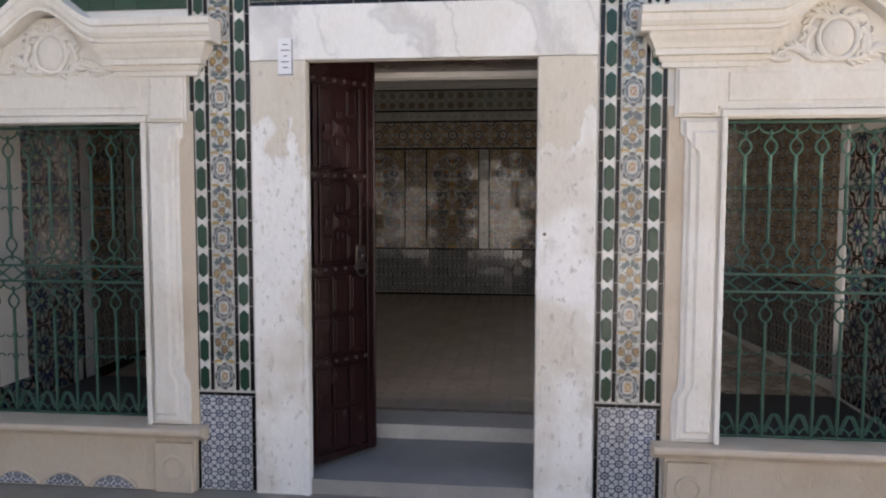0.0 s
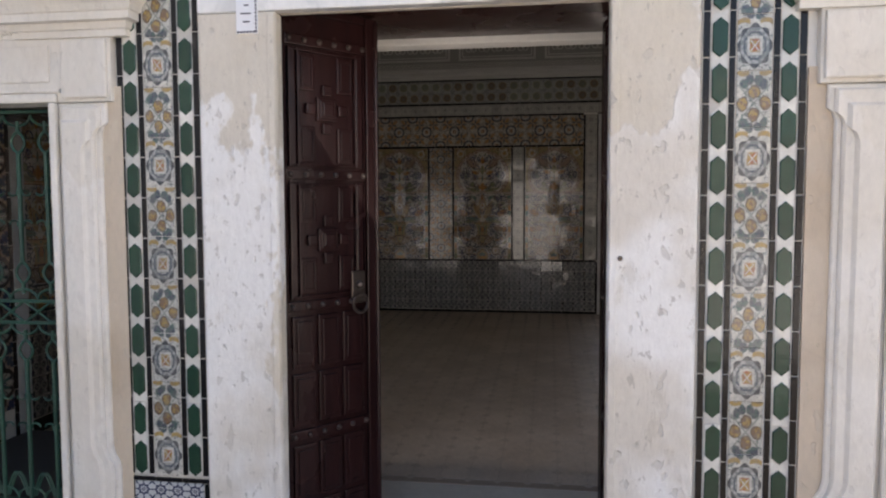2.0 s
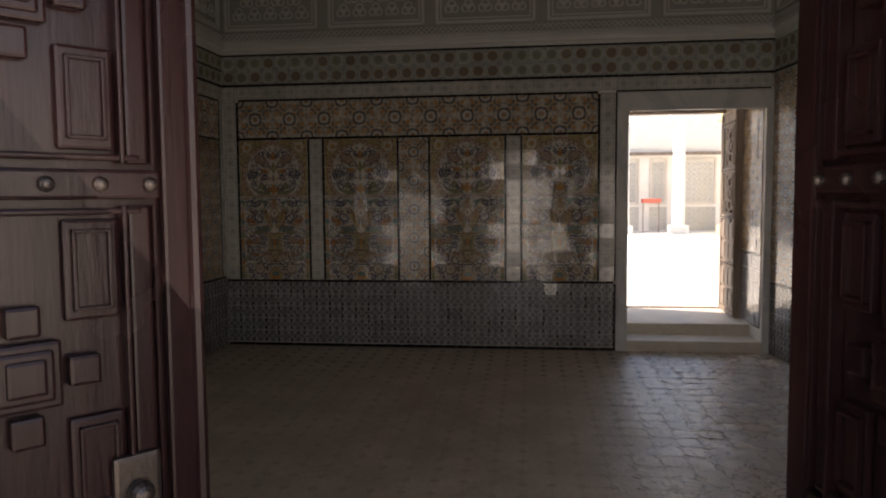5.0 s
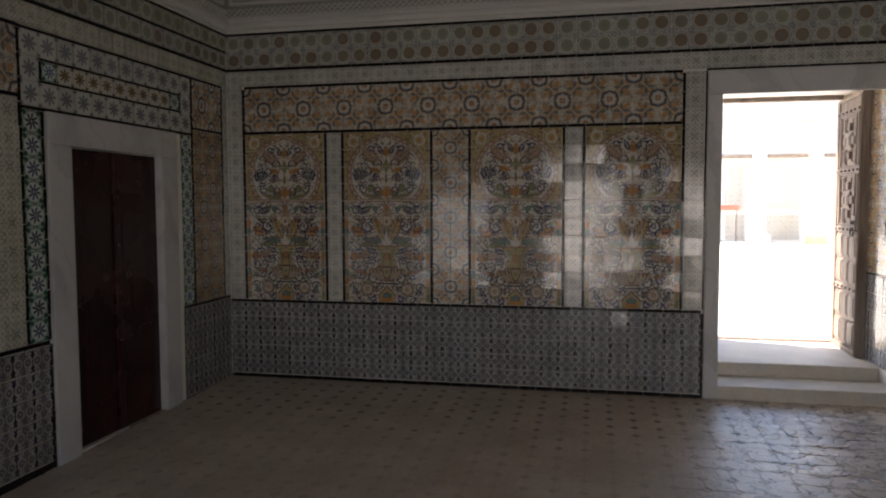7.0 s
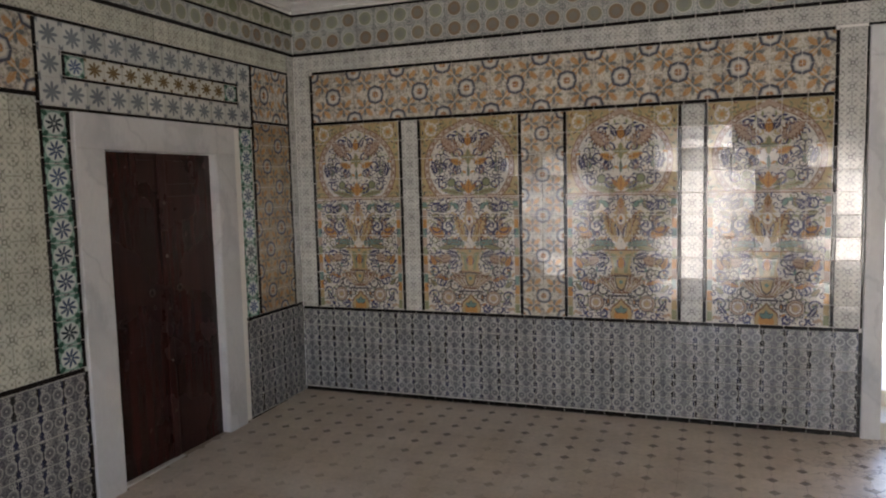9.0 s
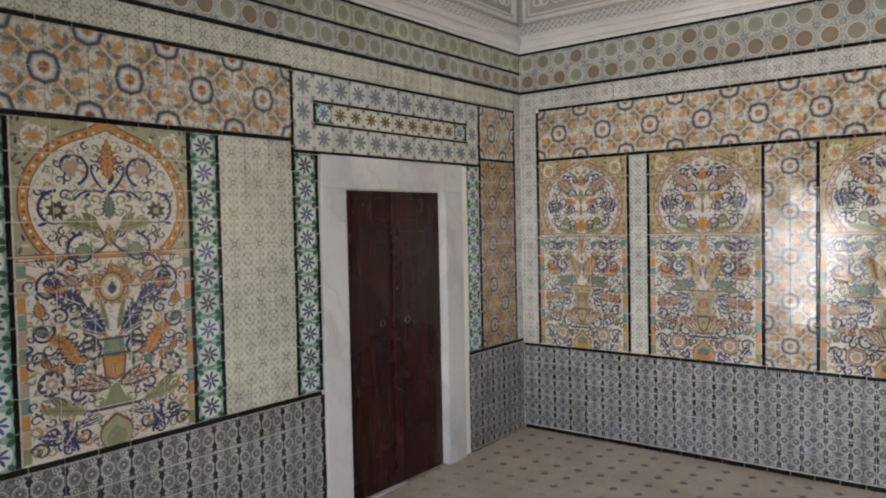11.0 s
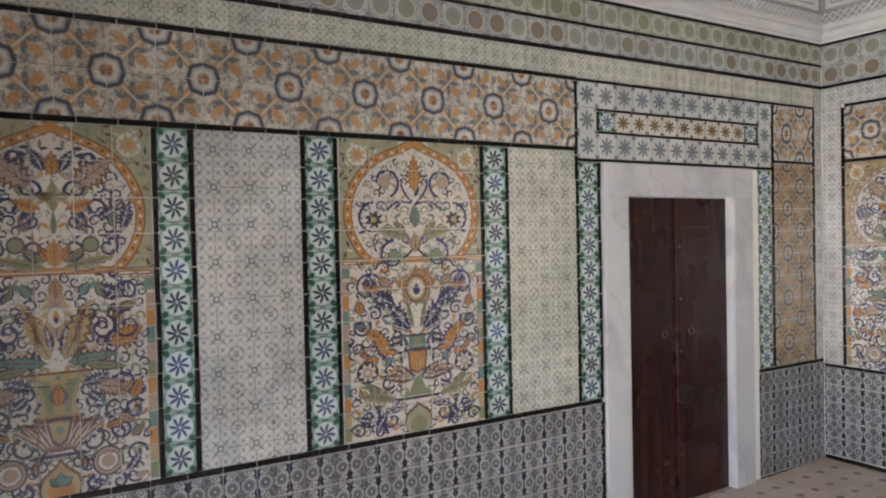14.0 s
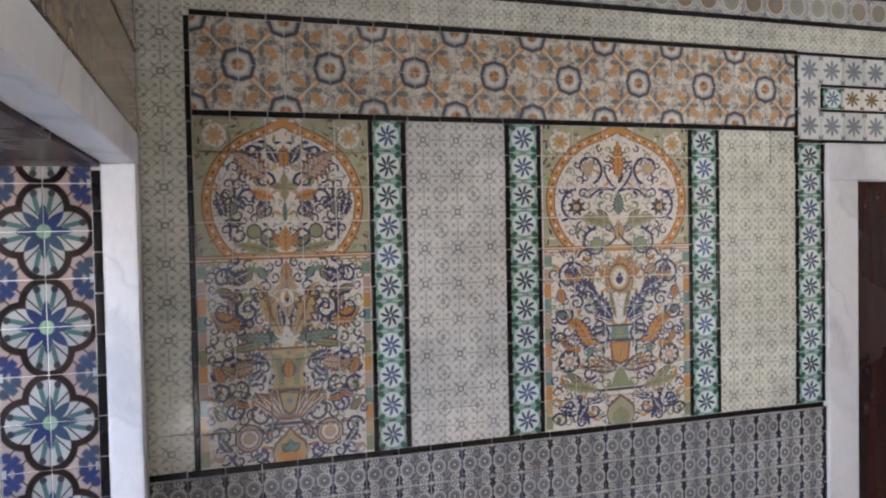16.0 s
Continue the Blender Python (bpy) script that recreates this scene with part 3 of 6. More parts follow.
# the window openings widen into broad recesses on the room side
RECL, RECR, YR = -1.56, 0.50, 4.02
for a, b, y0, y1 in ((WINL1, WINR0, YF, YR), (RECL, RECR, YR, YI)):
    for x0, x1, z0, z1 in ((-7.0, WINL0, -0.6, TOP), (a, DOOR_L, -0.6, TOP), (DOOR_R, b, -0.6, TOP), (WINR1, 6.0, -0.6, TOP),
                           (WINL0, a, -0.6, WIN_B), (WINL0, a, WIN_T, TOP), (b, WINR1, -0.6, WIN_B), (b, WINR1, WIN_T, TOP),
                           (DOOR_L, DOOR_R, DOOR_T, TOP)):
        add_box(bm, x0, x1, y0, y1, z0, z1)
tagged(part("wall_front", bm, PLASTER), "thick white plastered masonry wall with door and windows", "wall", kind="structure")
# left wall with the small door
D1L, D1R, D1T = 8.455, 9.445, 1.975
bm = bmesh.new()
for y0, y1, z0, z1 in ((YI, D1L, -0.6, TOP), (D1R, YB + 0.5, -0.6, TOP), (D1L, D1R, D1T, TOP), (D1L, D1R, -0.6, floor_z(9))):
    add_box(bm, XL - 0.5, XL, y0, y1, z0, z1)
tagged(part("wall_left", bm, PLASTER), "white plastered masonry wall behind tile panelling", "wall", kind="structure")
slab("wall_beyond_left_door", XL - 1.2, XL - 1.1, 7.8, 10.2, -0.6, 3.0, DARK, "dark wall of the closed room beyond", "wall")
# back wall with the courtyard passage
D2L, D2R, D2T, YO = 0.655, 1.985, 2.62, 12.05
bm = bmesh.new()
for x0, x1, z0, z1 in ((XL - 0.5, D2L, -0.6, TOP), (D2R, 3.3, -0.6, TOP), (D2L, D2R, D2T, TOP)):
    add_box(bm, x0, x1, YB, YO, z0, z1)
tagged(part("wall_back", bm, PLASTER), "thick white plastered wall with a deep doorway", "wall", kind="structure")
# right wall, slightly out of square
bm = bmesh.new()
add_box(bm, 0, RIGHT_LEN, -0.6, TOP, -0.4, 0)
tagged(part("wall_right", bm, PLASTER, place=W_RIGHT), "white plastered masonry wall behind tile panelling", "wall", kind="structure")
slab("ceiling", XL - 0.5, 3.3, YI - 0.3, YO, TOP, TOP + 0.3, PLASTER, "plain white plastered ceiling", "ceiling")
# porch
slab("pavement", -7.0, 6.0, -1.6, YF, -0.6, -0.31, PAVING, "pale stone paving before the house", "floor")
slab("doorway_floor", DOOR_L, DOOR_R, YF, 4.45, -0.6, -0.22, SLATE, "worn grey marble slab floor in the doorway", "floor")
slab("door_step", DOOR_L, DOOR_R, 4.45, YI, -0.6, floor_z(4.6), STONE, "low white stone step up into the room", "step")
slab("ground", -60, 60, -60, 60, -0.9, -0.62, GROUND, "pale sunlit paving of the courtyards", "ground")
slab("courtyard_paving", -12, 16, YO, 40, -0.6, 0.17, GROUND, "pale sunlit stone paving of the inner courtyard", "pavement")
# all unseen; the last, at x = -5, is added to shade the facade's left
bm = bmesh.new()
for x0, x1, y0, y1, z1 in ((-24, -23.6, -18, 3.65, 5), (23.6, 24, -18, 3.65, 5), (-24, 24, -18.4, -18, 5), (-24, -7, 3.65, 4.0, 5), (6, 24, 3.65, 4.0, 5), (-5.0, -4.6, -5, 3.65, 5)):
    add_box(bm, x0, x1, y0, y1, -0.62, z1)
tagged(part("front_courtyard_wall", bm, PLASTER), "unseen plain white walls round the front courtyard, one to shade the facade", "wall", kind="structure")

# passage steps
tagged(part("lower_step", box(0.56, 2.04, YB - 0.012, 10.9, -0.2, 0.115, 0.012), STONE), "worn pale stone lower step at the doorway", "step", kind="structure")
tagged(part("upper_step", box(D2L, D2R, 10.9, YO, -0.2, 0.23, 0.012), STONE), "worn pale stone upper step of the doorway", "step", kind="structure")
tagged(part("passage_lintel", box(D2L, D2R, YO - 0.09, YO + 0.01, 2.575, D2T + 0.004, 0.006), WOOD_GREY), "dark weathered wooden lintel of the courtyard door", "lintel", kind="structure")
tagged(part("threshold", box(D2L, D2R, YO - 0.06, YO + 0.05, 0.1, 0.245, 0.008), WOOD_GREY), "dark worn wooden door threshold", "threshold", kind="structure")

# recess floors: the shade behind the grilles is painted in as a near-black colour
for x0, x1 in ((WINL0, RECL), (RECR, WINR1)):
    slab("recess_floor", x0, x1, YF + 0.14, YI, WIN_B - 0.05, WIN_B + 0.006, DARK, "stone floor of a window recess, coloured near black for shade", "floor")
tagged(part("door_beam", box(DOOR_L, DOOR_R, YI - 0.14, YI - 0.004, 2.345, DOOR_T + 0.01, 0.01), PLASTER), "pale plastered beam over the inner side of the doorway", "beam", kind="structure")


# ---- marble door and window frames ----
def frame_blocks(name, wall, u0, u1, v0, top, wide, lintel, mat, label, category, depth=0.03, right=True):
    """A marble surround: two posts and a lintel as separate stones."""
    root = tagged(part(name, box(u0 - wide, u1 + (wide if right else 0), top, top + lintel, -0.02, depth + 0.003, 0.006), mat, None, label, wall), category=category, kind="structure")
    part("jamb", box(u0 - wide, u0, v0, top, -0.02, depth, 0.006), mat, root)
    if right:
        part("jamb", box(u1, u1 + wide, v0, top, -0.02, depth, 0.006), mat, root)
    return root


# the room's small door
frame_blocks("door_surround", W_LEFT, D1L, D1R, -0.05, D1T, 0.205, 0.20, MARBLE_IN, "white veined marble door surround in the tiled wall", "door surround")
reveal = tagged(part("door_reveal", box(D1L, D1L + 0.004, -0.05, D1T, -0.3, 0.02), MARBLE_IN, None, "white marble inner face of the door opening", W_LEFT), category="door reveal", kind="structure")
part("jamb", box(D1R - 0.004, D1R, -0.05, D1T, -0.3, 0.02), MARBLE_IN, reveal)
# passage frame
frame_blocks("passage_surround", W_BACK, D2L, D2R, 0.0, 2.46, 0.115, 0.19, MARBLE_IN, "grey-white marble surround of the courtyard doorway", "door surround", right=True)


def room_door(u0, u1, v0, top, wall, depth):
    """A pair of plain closed leaves with a cover strip."""
    mid = (u0 + u1) / 2
    door = tagged(new("door"), "closed pair of red-brown wooden door leaves", "door")
    door.matrix_basis = wall @ at(u0, v0, depth)
    w, h = (u1 - u0) / 2, top - v0
    for k in (0, 1):
        leaf = part("leaf", box(k * w + 0.003, (k + 1) * w - 0.003, 0.005, h - 0.005, 0, 0.04, 0.003), WOOD_RED, door)
        for a, b in ((0.06, 0.36), (0.40, 0.86), (0.90, 0.975)):
            part("panel", box(k * w + 0.06, (k + 1) * w - 0.06, h * a, h * b, 0.035, 0.046, 0.004), WOOD_RED, leaf)
        part("door_handle", add_ring(bmesh.new(), (w + (0.11 if k else -0.14), h * 0.56, 0.055), 0.022, 0.005, (1, 0, 0), (0, 1, 0)), BRASS, leaf, "small iron ring pull")
    part("cover_strip", box(w - 0.03, w + 0.03, 0.01, h - 0.01, 0.04, 0.06, 0.008), WOOD_RED, door)
    for a in (0.16, 0.33, 0.5, 0.67, 0.84):
        part("stud", add_rod(bmesh.new(), (w, h * a, 0.058), (w, h * a, 0.07), 0.012, 10, 0.005), BRASS, door)
    return door


room_door(D1L, D1R, -0.03, D1T, W_LEFT, -0.075)

# front door surround with flaking limewash
FD0, FD1, FDT = -1.207, 0.13, 2.285
root = tagged(part("front_door_surround", box(-1.545, 0.465, FDT, 2.60, -0.03, 0.03, 0.008), MARBLE, None,
                   "white veined marble lintel of the front door", W_FACADE), category="door surround", kind="structure")
part("jamb", box(-1.545, FD0, -0.35, FDT, -0.05, 0.026, 0.012), LIME, root, "marble jamb under flaking whitewash")
part("jamb", box(FD1, 0.465, -0.35, FDT, -0.05, 0.026, 0.012), LIME, root, "marble jamb under flaking whitewash")
part("arris", box(FD0 - 0.035, FD0 - 0.004, -0.33, FDT - 0.01, 0.02, 0.034, 0.006), LIME, root)
part("arris", box(FD1 + 0.004, FD1 + 0.035, -0.33, FDT - 0.01, 0.02, 0.034, 0.006), LIME, root)
part("soffit", box(FD0, FD1, FDT - 0.002, FDT + 0.03, -0.05, -0.028), LIME, root)
tagged(part("door_lintel", box(DOOR_L, DOOR_R, DOOR_T - 0.04, DOOR_T + 0.01, -0.985, -0.06, 0.004), WOOD_RED, None, "red-brown wooden lintel over the front doorway", W_FACADE), category="lintel", kind="structure")


def carved_leaf(w, h, label, mat, name="door"):
    """A leaf of the carved front door, hinged at x = 0, its show face towards +z."""
    leaf = tagged(new(name), label, "door")
    part("board", box(0, w, 0, h, -0.05, 0, 0.004), mat, leaf)
    for x0, x1 in ((0, 0.07), (w - 0.07, w)):
        part("stile", box(x0 + 0.001, x1 - 0.001, 0.002, h - 0.002, 0.0, 0.022, 0.006), mat, leaf)
    part("edge_bead", add_rod(bmesh.new(), (w - 0.015, 0.02, 0.024), (w - 0.015, h - 0.02, 0.024), 0.012), mat, leaf)
    rails = [0.0, 0.24, 0.47, 0.70, 0.93]
    for a in (*rails, 0.985):
        y = h * a
        part("rail", box(0.071, w - 0.071, y + 0.002, min(y + 0.05, h), 0.0, 0.02, 0.006), mat, leaf)
        if a not in (0.0, 0.985):
            bm = bmesh.new()
            for k in range(6):
                x = 0.09 + (w - 0.18) * k / 5
                bmesh.ops.create_uvsphere(bm, u_segments=10, v_segments=6, radius=0.013, matrix=Matrix.Translation((x, y + 0.026, 0.022)))
            part("stud_row", bm, BRASS, leaf, "row of round iron studs")
    for k in range(4):
        y0, y1 = h * rails[k] + 0.06, h * rails[k + 1] - 0.008
        x0, x1 = 0.085, w - 0.085
        cx, cy, hw, hh = (x0 + x1) / 2, (y0 + y1) / 2, (x1 - x0) / 2, (y1 - y0) / 2
        bm = bmesh.new()
        if k in (2, 3):
            # a cross of mitred blocks round a square boss
            for sx in (-1, 1):
                for sy in (-1, 1):
                    xa, xb = sorted((cx + sx * 0.30 * hw, cx + sx * 0.72 * hw))
                    ya, yb = sorted((cy + sy * 0.30 * hh, cy + sy * 0.92 * hh))
                    add_box(bm, xa, xb, ya, yb, 0, 0.014, 0.006)
                xa, xb = sorted((cx + sx * 0.80 * hw, cx + sx * 0.98 * hw))
                add_box(bm, xa, xb, y0, y1, 0, 0.018, 0.006)
            for sx in (-1, 1):
                for g0, g1, z in ((0.74, 0.78, 0.026), (0.985, 1.0, 0.026)):
                    xa, xb = sorted((cx + sx * g0 * hw, cx + sx * g1 * hw))
                    add_box(bm, xa, xb, y0, y1, 0, z, 0.003)
                for sy in (-1, 1):
                    xa, xb = sorted((cx + sx * 0.36 * hw, cx + sx * 0.66 * hw))
                    ya, yb = sorted((cy + sy * 0.36 * hh, cy + sy * 0.86 * hh))
                    for e0, e1, e2, e3 in ((xa, xb, ya, ya + 0.007), (xa, xb, yb - 0.007, yb), (xa, xa + 0.007, ya, yb), (xb - 0.007, xb, ya, yb)):
                        add_box(bm, e0, e1, e2, e3, 0.01, 0.022, 0.002)
            for sy in (-1, 1):
                ya, yb = sorted((cy + sy * 0.945 * hh, cy + sy * 0.985 * hh))
                add_box(bm, x0 + 0.02, x1 - 0.02, ya, yb, 0, 0.022, 0.004)
            for g, z in ((0.26, 0.02), (0.20, 0.026), (0.14, 0.032)):
                add_box(bm, cx - g * hw, cx + g * hw, cy - g * hw, cy + g * hw, 0, z, 0.006)
            for sx, sy in ((1, 0), (-1, 0), (0, 1), (0, -1)):
                add_box(bm, cx + sx * 0.42 * hw - 0.12 * hw, cx + sx * 0.42 * hw + 0.12 * hw, cy + sy * 0.42 * hw - 0.12 * hw, cy + sy * 0.42 * hw + 0.12 * hw, 0, 0.024, 0.006)
        else:
            for i in range(3):
                for j in range(2):
                    xa = x0 + (x1 - x0) * i / 3
                    ya = y0 + (y1 - y0) * j / 2
                    add_box(bm, xa + 0.008, xa + (x1 - x0) / 3 - 0.008, ya + 0.012, ya + (y1 - y0) / 2 - 0.012, 0, 0.016, 0.007)
                    add_box(bm, xa + 0.026, xa + (x1 - x0) / 3 - 0.026, ya + 0.034, ya + (y1 - y0) / 2 - 0.034, 0.012, 0.024, 0.005)
        part("carved_panel", bm, mat, leaf)
    plate = part("knocker_plate", box(w - 0.17, w - 0.09, h * 0.475, h * 0.535, 0.018, 0.03, 0.008), BRASS, leaf)
    bm = add_ring(bmesh.new(), (w - 0.13, h * 0.475, 0.045), 0.042, 0.008, (1, 0, 0), (0, 1, 0))
    bmesh.ops.create_uvsphere(bm, u_segments=12, v_segments=8, radius=0.022, matrix=Matrix.Translation((w - 0.13, h * 0.51, 0.04)))
    part("knocker", bm, BRASS, leaf, "worn iron ring knocker")
    return leaf


LEAF_B = -0.19
left_leaf = carved_leaf(0.576, 2.56, "open dark carved wooden door leaf with studs and knocker", WOOD)


def set_leaf(leaf, hinge, tip, z):
    d = Vector((tip[0] - hinge[0], tip[1] - hinge[1], 0)).normalized()
    w = d.cross(Vector((0, 0, 1)))
    leaf.matrix_basis = Matrix(((d.x, 0, w.x, hinge[0]), (d.y, 0, w.y, hinge[1]), (0, 1, 0, z), (0, 0, 0, 1)))


right_leaf = carved_leaf(0.60, 2.56, "open dark carved wooden door leaf standing ajar", WOOD)
set_leaf(left_leaf, (-1.29, 3.74), (-0.93, 4.19), LEAF_B)
set_leaf(right_leaf, (0.175, 4.40), (0.27, 3.80), LEAF_B)

# ---- room floor: octagonal stones with dark cabochons, worn ----
p = Paintbox("worn_floor_tile")
stain, grain, speck = p.noise(2.2, 6.0, "World", 0.65), p.noise(35.0, 5.0, "World"), p.noise(140.0, 3.0, "World")
isl2 = p.island()
c = p.mix(stain.over(0.5, 0.2), (0.53, 0.435, 0.345), (0.67, 0.57, 0.475))
c = p.gain(c, (0.72 + grain * 0.4) * (0.96 + isl2 * 0.08) * (0.85 + speck * 0.3))
place = p.node("ShaderNodeSeparateXYZ")
p.tree.links.new(p.node("ShaderNodeNewGeometry").outputs["Position"], place.inputs[0])
trodden = (Sx(p.tree, place.outputs[0]) + stain * 1.2).over(1.0, 0.45)
crack, lump = p.noise(7.0, 2.0, "World", 0.5), p.noise(13.0, 3.0, "World", 0.5)
gap = abs(crack - 0.5).under(0.016, 0.010) * trodden
c = p.mix(gap * 0.75, c, (0.07, 0.05, 0.04))
p.bsdf.inputs["IOR"].default_value = 1.7
FLOOR_TILE = p.done(c, 0.50 - trodden * 0.27 + stain * 0.08, grain + stain * 1.5 + trodden * (lump * 0.15 - gap * 0.5), 0.004)
p = Paintbox("worn_dark_cabochon")
dirt, grit = p.noise(1.7, 5.0, "World", 0.7), p.noise(50.0, 4.0, "World")
spot = p.node("ShaderNodeSeparateXYZ")
p.tree.links.new(p.node("ShaderNodeNewGeometry").outputs["Position"], spot.inputs[0])
rubbed = (dirt * 5.0 - (Sx(p.tree, spot.outputs[1]) - 8.4)).over(1.35, 0.6)
c = p.gain(p.mix(rubbed, (0.18, 0.145, 0.12), (0.49, 0.405, 0.325)), 0.7 + grit * 0.5)
FLOOR_DARK = p.done(c, 0.45, grit, 0.002)
FLOOR_BED = plain_mat("floor_joint", (0.35, 0.285, 0.225), 0.9, 90, 0.4, 0.002)
bm = bmesh.new()
vs = [bm.verts.new((x, y, floor_z(y) - 0.0002)) for x, y in ((XL - 0.1, YI), (2.9, YI), (2.9, YB + 0.1), (XL - 0.1, YB + 0.1))]
bm.faces.new(vs)
low = [bm.verts.new(v.co - Vector((0, 0, 0.3))) for v in vs]
for i in range(4):
    bm.faces.new((vs[i], low[i], low[(i + 1) % 4], vs[(i + 1) % 4]))
floor = tagged(part("floor", bm, FLOOR_BED), "worn floor of pale octagonal stones with dark insets", "floor", kind="structure")
S, CUT = 0.172, 0.034


def slab_mesh(name, pts, mat, d=0.0045, bevel=0.00006):
    n = len(pts)
    verts = [(x, y, 0.0) for x, y in pts] + [(x, y, d - bevel) for x, y in pts]
    verts += [(x * (1 - bevel / 0.08), y * (1 - bevel / 0.08), d) for x, y in pts]
    faces = [tuple(range(2 * n, 3 * n))] + [(k + i, k + (i + 1) % n, k + n + (i + 1) % n, k + n + i) for k in (0, n) for i in range(n)]
    me = bpy.data.meshes.new(name)
    me.from_pydata(verts, [], faces)
    me.materials.append(mat)
    return me


h, c = S / 2 - 0.0009, CUT
octagon = slab_mesh("floor_tile", [(h, -h + c), (h, h - c), (h - c, h), (-h + c, h), (-h, h - c), (-h, -h + c), (-h + c, -h), (h - c, -h)], FLOOR_TILE)
diamond = slab_mesh("cabochon", [(c - 0.002, 0), (0, c - 0.002), (-c + 0.002, 0), (0, -c + 0.002)], FLOOR_DARK)
rest = {0: ([], [], octagon), 1: ([], [], diamond)}
near = 0
ny, nx = int((YB - YI) / S), int((2.8 - XL) / S) + 1
for j in range(ny):
    for i in range(nx):
        x, y = XL + (i + 0.5) * S, YB - (j + 0.5) * S
        for k, me, ox in ((0, octagon, 0.0), (1, diamond, S / 2)):
            px, py = x + ox, y - ox
            if px > 2.06 + (YB - py) * 0.112 or py < YI + 0.02:
                continue
            worn = 1.0 + 13.0 * max(0.0, 1 - abs(px - 1.2) / 1.1)
            tilt = Euler((0.02 + rng.gauss(0, 0.0013) * worn, rng.gauss(0, 0.0013) * worn, 0)).to_matrix().to_4x4()
            m = Matrix.Translation((px, py, floor_z(py) - 0.004 + (worn - 1.0) * 0.00022 + rng.uniform(-0.00008, 0.00008) * worn)) @ tilt
            if y > 8.4 and px < 0.6 and near < 300 * 2:
                near += 1
                ob = new("floor_tile" if k == 0 else "cabochon", me)
                ob.parent, ob.matrix_basis = floor, m
            else:
                vl, fl, _ = rest[k]
                b0 = len(vl)
                vl.extend(m @ v.co for v in me.vertices)
                fl.extend(tuple(b0 + q for q in f.vertices) for f in me.polygons)
for k, (vl, fl, src) in rest.items():
    me = bpy.data.meshes.new("floor_tiles")
    me.from_pydata(vl, [], fl)
    me.materials.append(src.materials[0])
    ob = new("floor_tiles" if k == 0 else "cabochons", me)
    ob.parent = floor
    tagged(ob, kind="stuff")


# ---- painted tile panels ----
class Design:
    """Flat painted shapes, in units of a panel 0.76 wide and 1.48 high with its middle at x = 0."""
    def __init__(self):
        self.bm = bmesh.new()

    def poly(self, pts, ink, k):
        z = 0.0150 + k * 0.00035
        try:
            f = self.bm.faces.new([self.bm.verts.new((x, y, z)) for x, y in pts])
            f.material_index = PAINT_KEYS.index(ink)
        except ValueError:
            pass

    def both(self, polys, ink, k):
        for q in polys:
            self.poly(q, ink, k)
            if min(x for x, y in q) > -1e-6:
                self.poly([(-x, y) for x, y in reversed(q)], ink, k)

    def leaf(self, x, y, a, l, w, ink, k, rim=None, n=7):
        a, w = radians(a), w * 0.78
        big = w > 0.016
        n = 15 if big else n
        up = [(t / n, math.sin(math.pi * (t / n) ** 0.8) * w * (1.0 + (0.28 * math.cos(math.pi * t) * (0 < t < n) if big else 0.0))) for t in range(n + 1)]
        pts = up + [(t, -s) for t, s in reversed(up[1:-1])]
        turn = lambda g: [[(x + (t * l) * math.cos(a) - s * g * math.sin(a), y + (t * l) * math.sin(a) + s * g * math.cos(a)) for t, s in pts]]
        if not rim and w > 0.0135:
            rim = "dark" if ink in ("navy", "teal", "green") else "navy"
        if rim:
            self.both(turn(1.38), rim, k)
            k += 1
        self.both(turn(0.9 if rim else 1.0), ink, k)
        if l > 0.065:
            e = lambda t, b: (x + t * l * math.cos(a) - b * math.sin(a), y + t * l * math.sin(a) + b * math.cos(a))
            rib = "white" if ink in ("navy", "dark", "brown") else "brown"
            self.stroke([e(0.08, 0), e(0.45, 0), e(0.85, 0)], 0.0022, 0.0012, rib, k + 1)
            for t in (0.3, 0.5, 0.68):
                for b in (-1, 1):
                    self.stroke([e(t, 0), e(t + 0.12, b * w * 0.55)], 0.0014, 0.001, rib, k + 1)

    def stroke(self, pts, w0, w1, ink, k):
        n = len(pts)
        quads = []
        side = []
        for i in range(n):
            d = Vector(pts[min(i + 1, n - 1)]) - Vector(pts[max(i - 1, 0)])
            d = d.normalized() if d.length else Vector((1, 0))
            w = w0 + (w1 - w0) * i / (n - 1)
            side.append(((pts[i][0] - d.y * w, pts[i][1] + d.x * w), (pts[i][0] + d.y * w, pts[i][1] - d.x * w)))
        for i in range(n - 1):
            quads.append([side[i][0], side[i][1], side[i + 1][1], side[i + 1][0]])
        self.both(quads, ink, k)

    def scroll(self, x, y, r, a0, turns, ink, k, w=0.006):
        n, w = int(16 * abs(turns)) + 4, w * 1.1
        pts = []
        for i in range(n + 1):
            t = i / n
            a = radians(a0 + 360 * turns * t)
            q = r * (1 - 0.72 * t)
            pts.append((x + q * math.cos(a), y + q * math.sin(a)))
        self.stroke(pts, w, w * 0.5, ink, k)
        e = pts[-1]
        self.disc(e[0], e[1], r * 0.16, ink, k + 1)

    def bend(self, p0, c1, p1, ink, k, w=0.006, w1=None):
        pts = []
        for i in range(11):
            t = i / 10
            pts.append(tuple((1 - t) ** 2 * p0[j] + 2 * t * (1 - t) * c1[j] + t * t * p1[j] for j in (0, 1)))
        self.stroke(pts, w, w if w1 is None else w1, ink, k)

    def disc(self, x, y, r, ink, k, n=16, ry=None):
        self.both([[(x + r * math.cos(2 * math.pi * i / n), y + (ry or r) * math.sin(2 * math.pi * i / n)) for i in range(n)]], ink, k)

    def bloom(self, x, y, r, n, petal, heart, k, rim=None):
        if rim:
            self.disc(x, y, r * 1.12, rim, k)
            k += 1
        for i in range(n):
            self.leaf(x, y, 360 * i / n + 20, r, r * 0.30, petal, k, n=4)
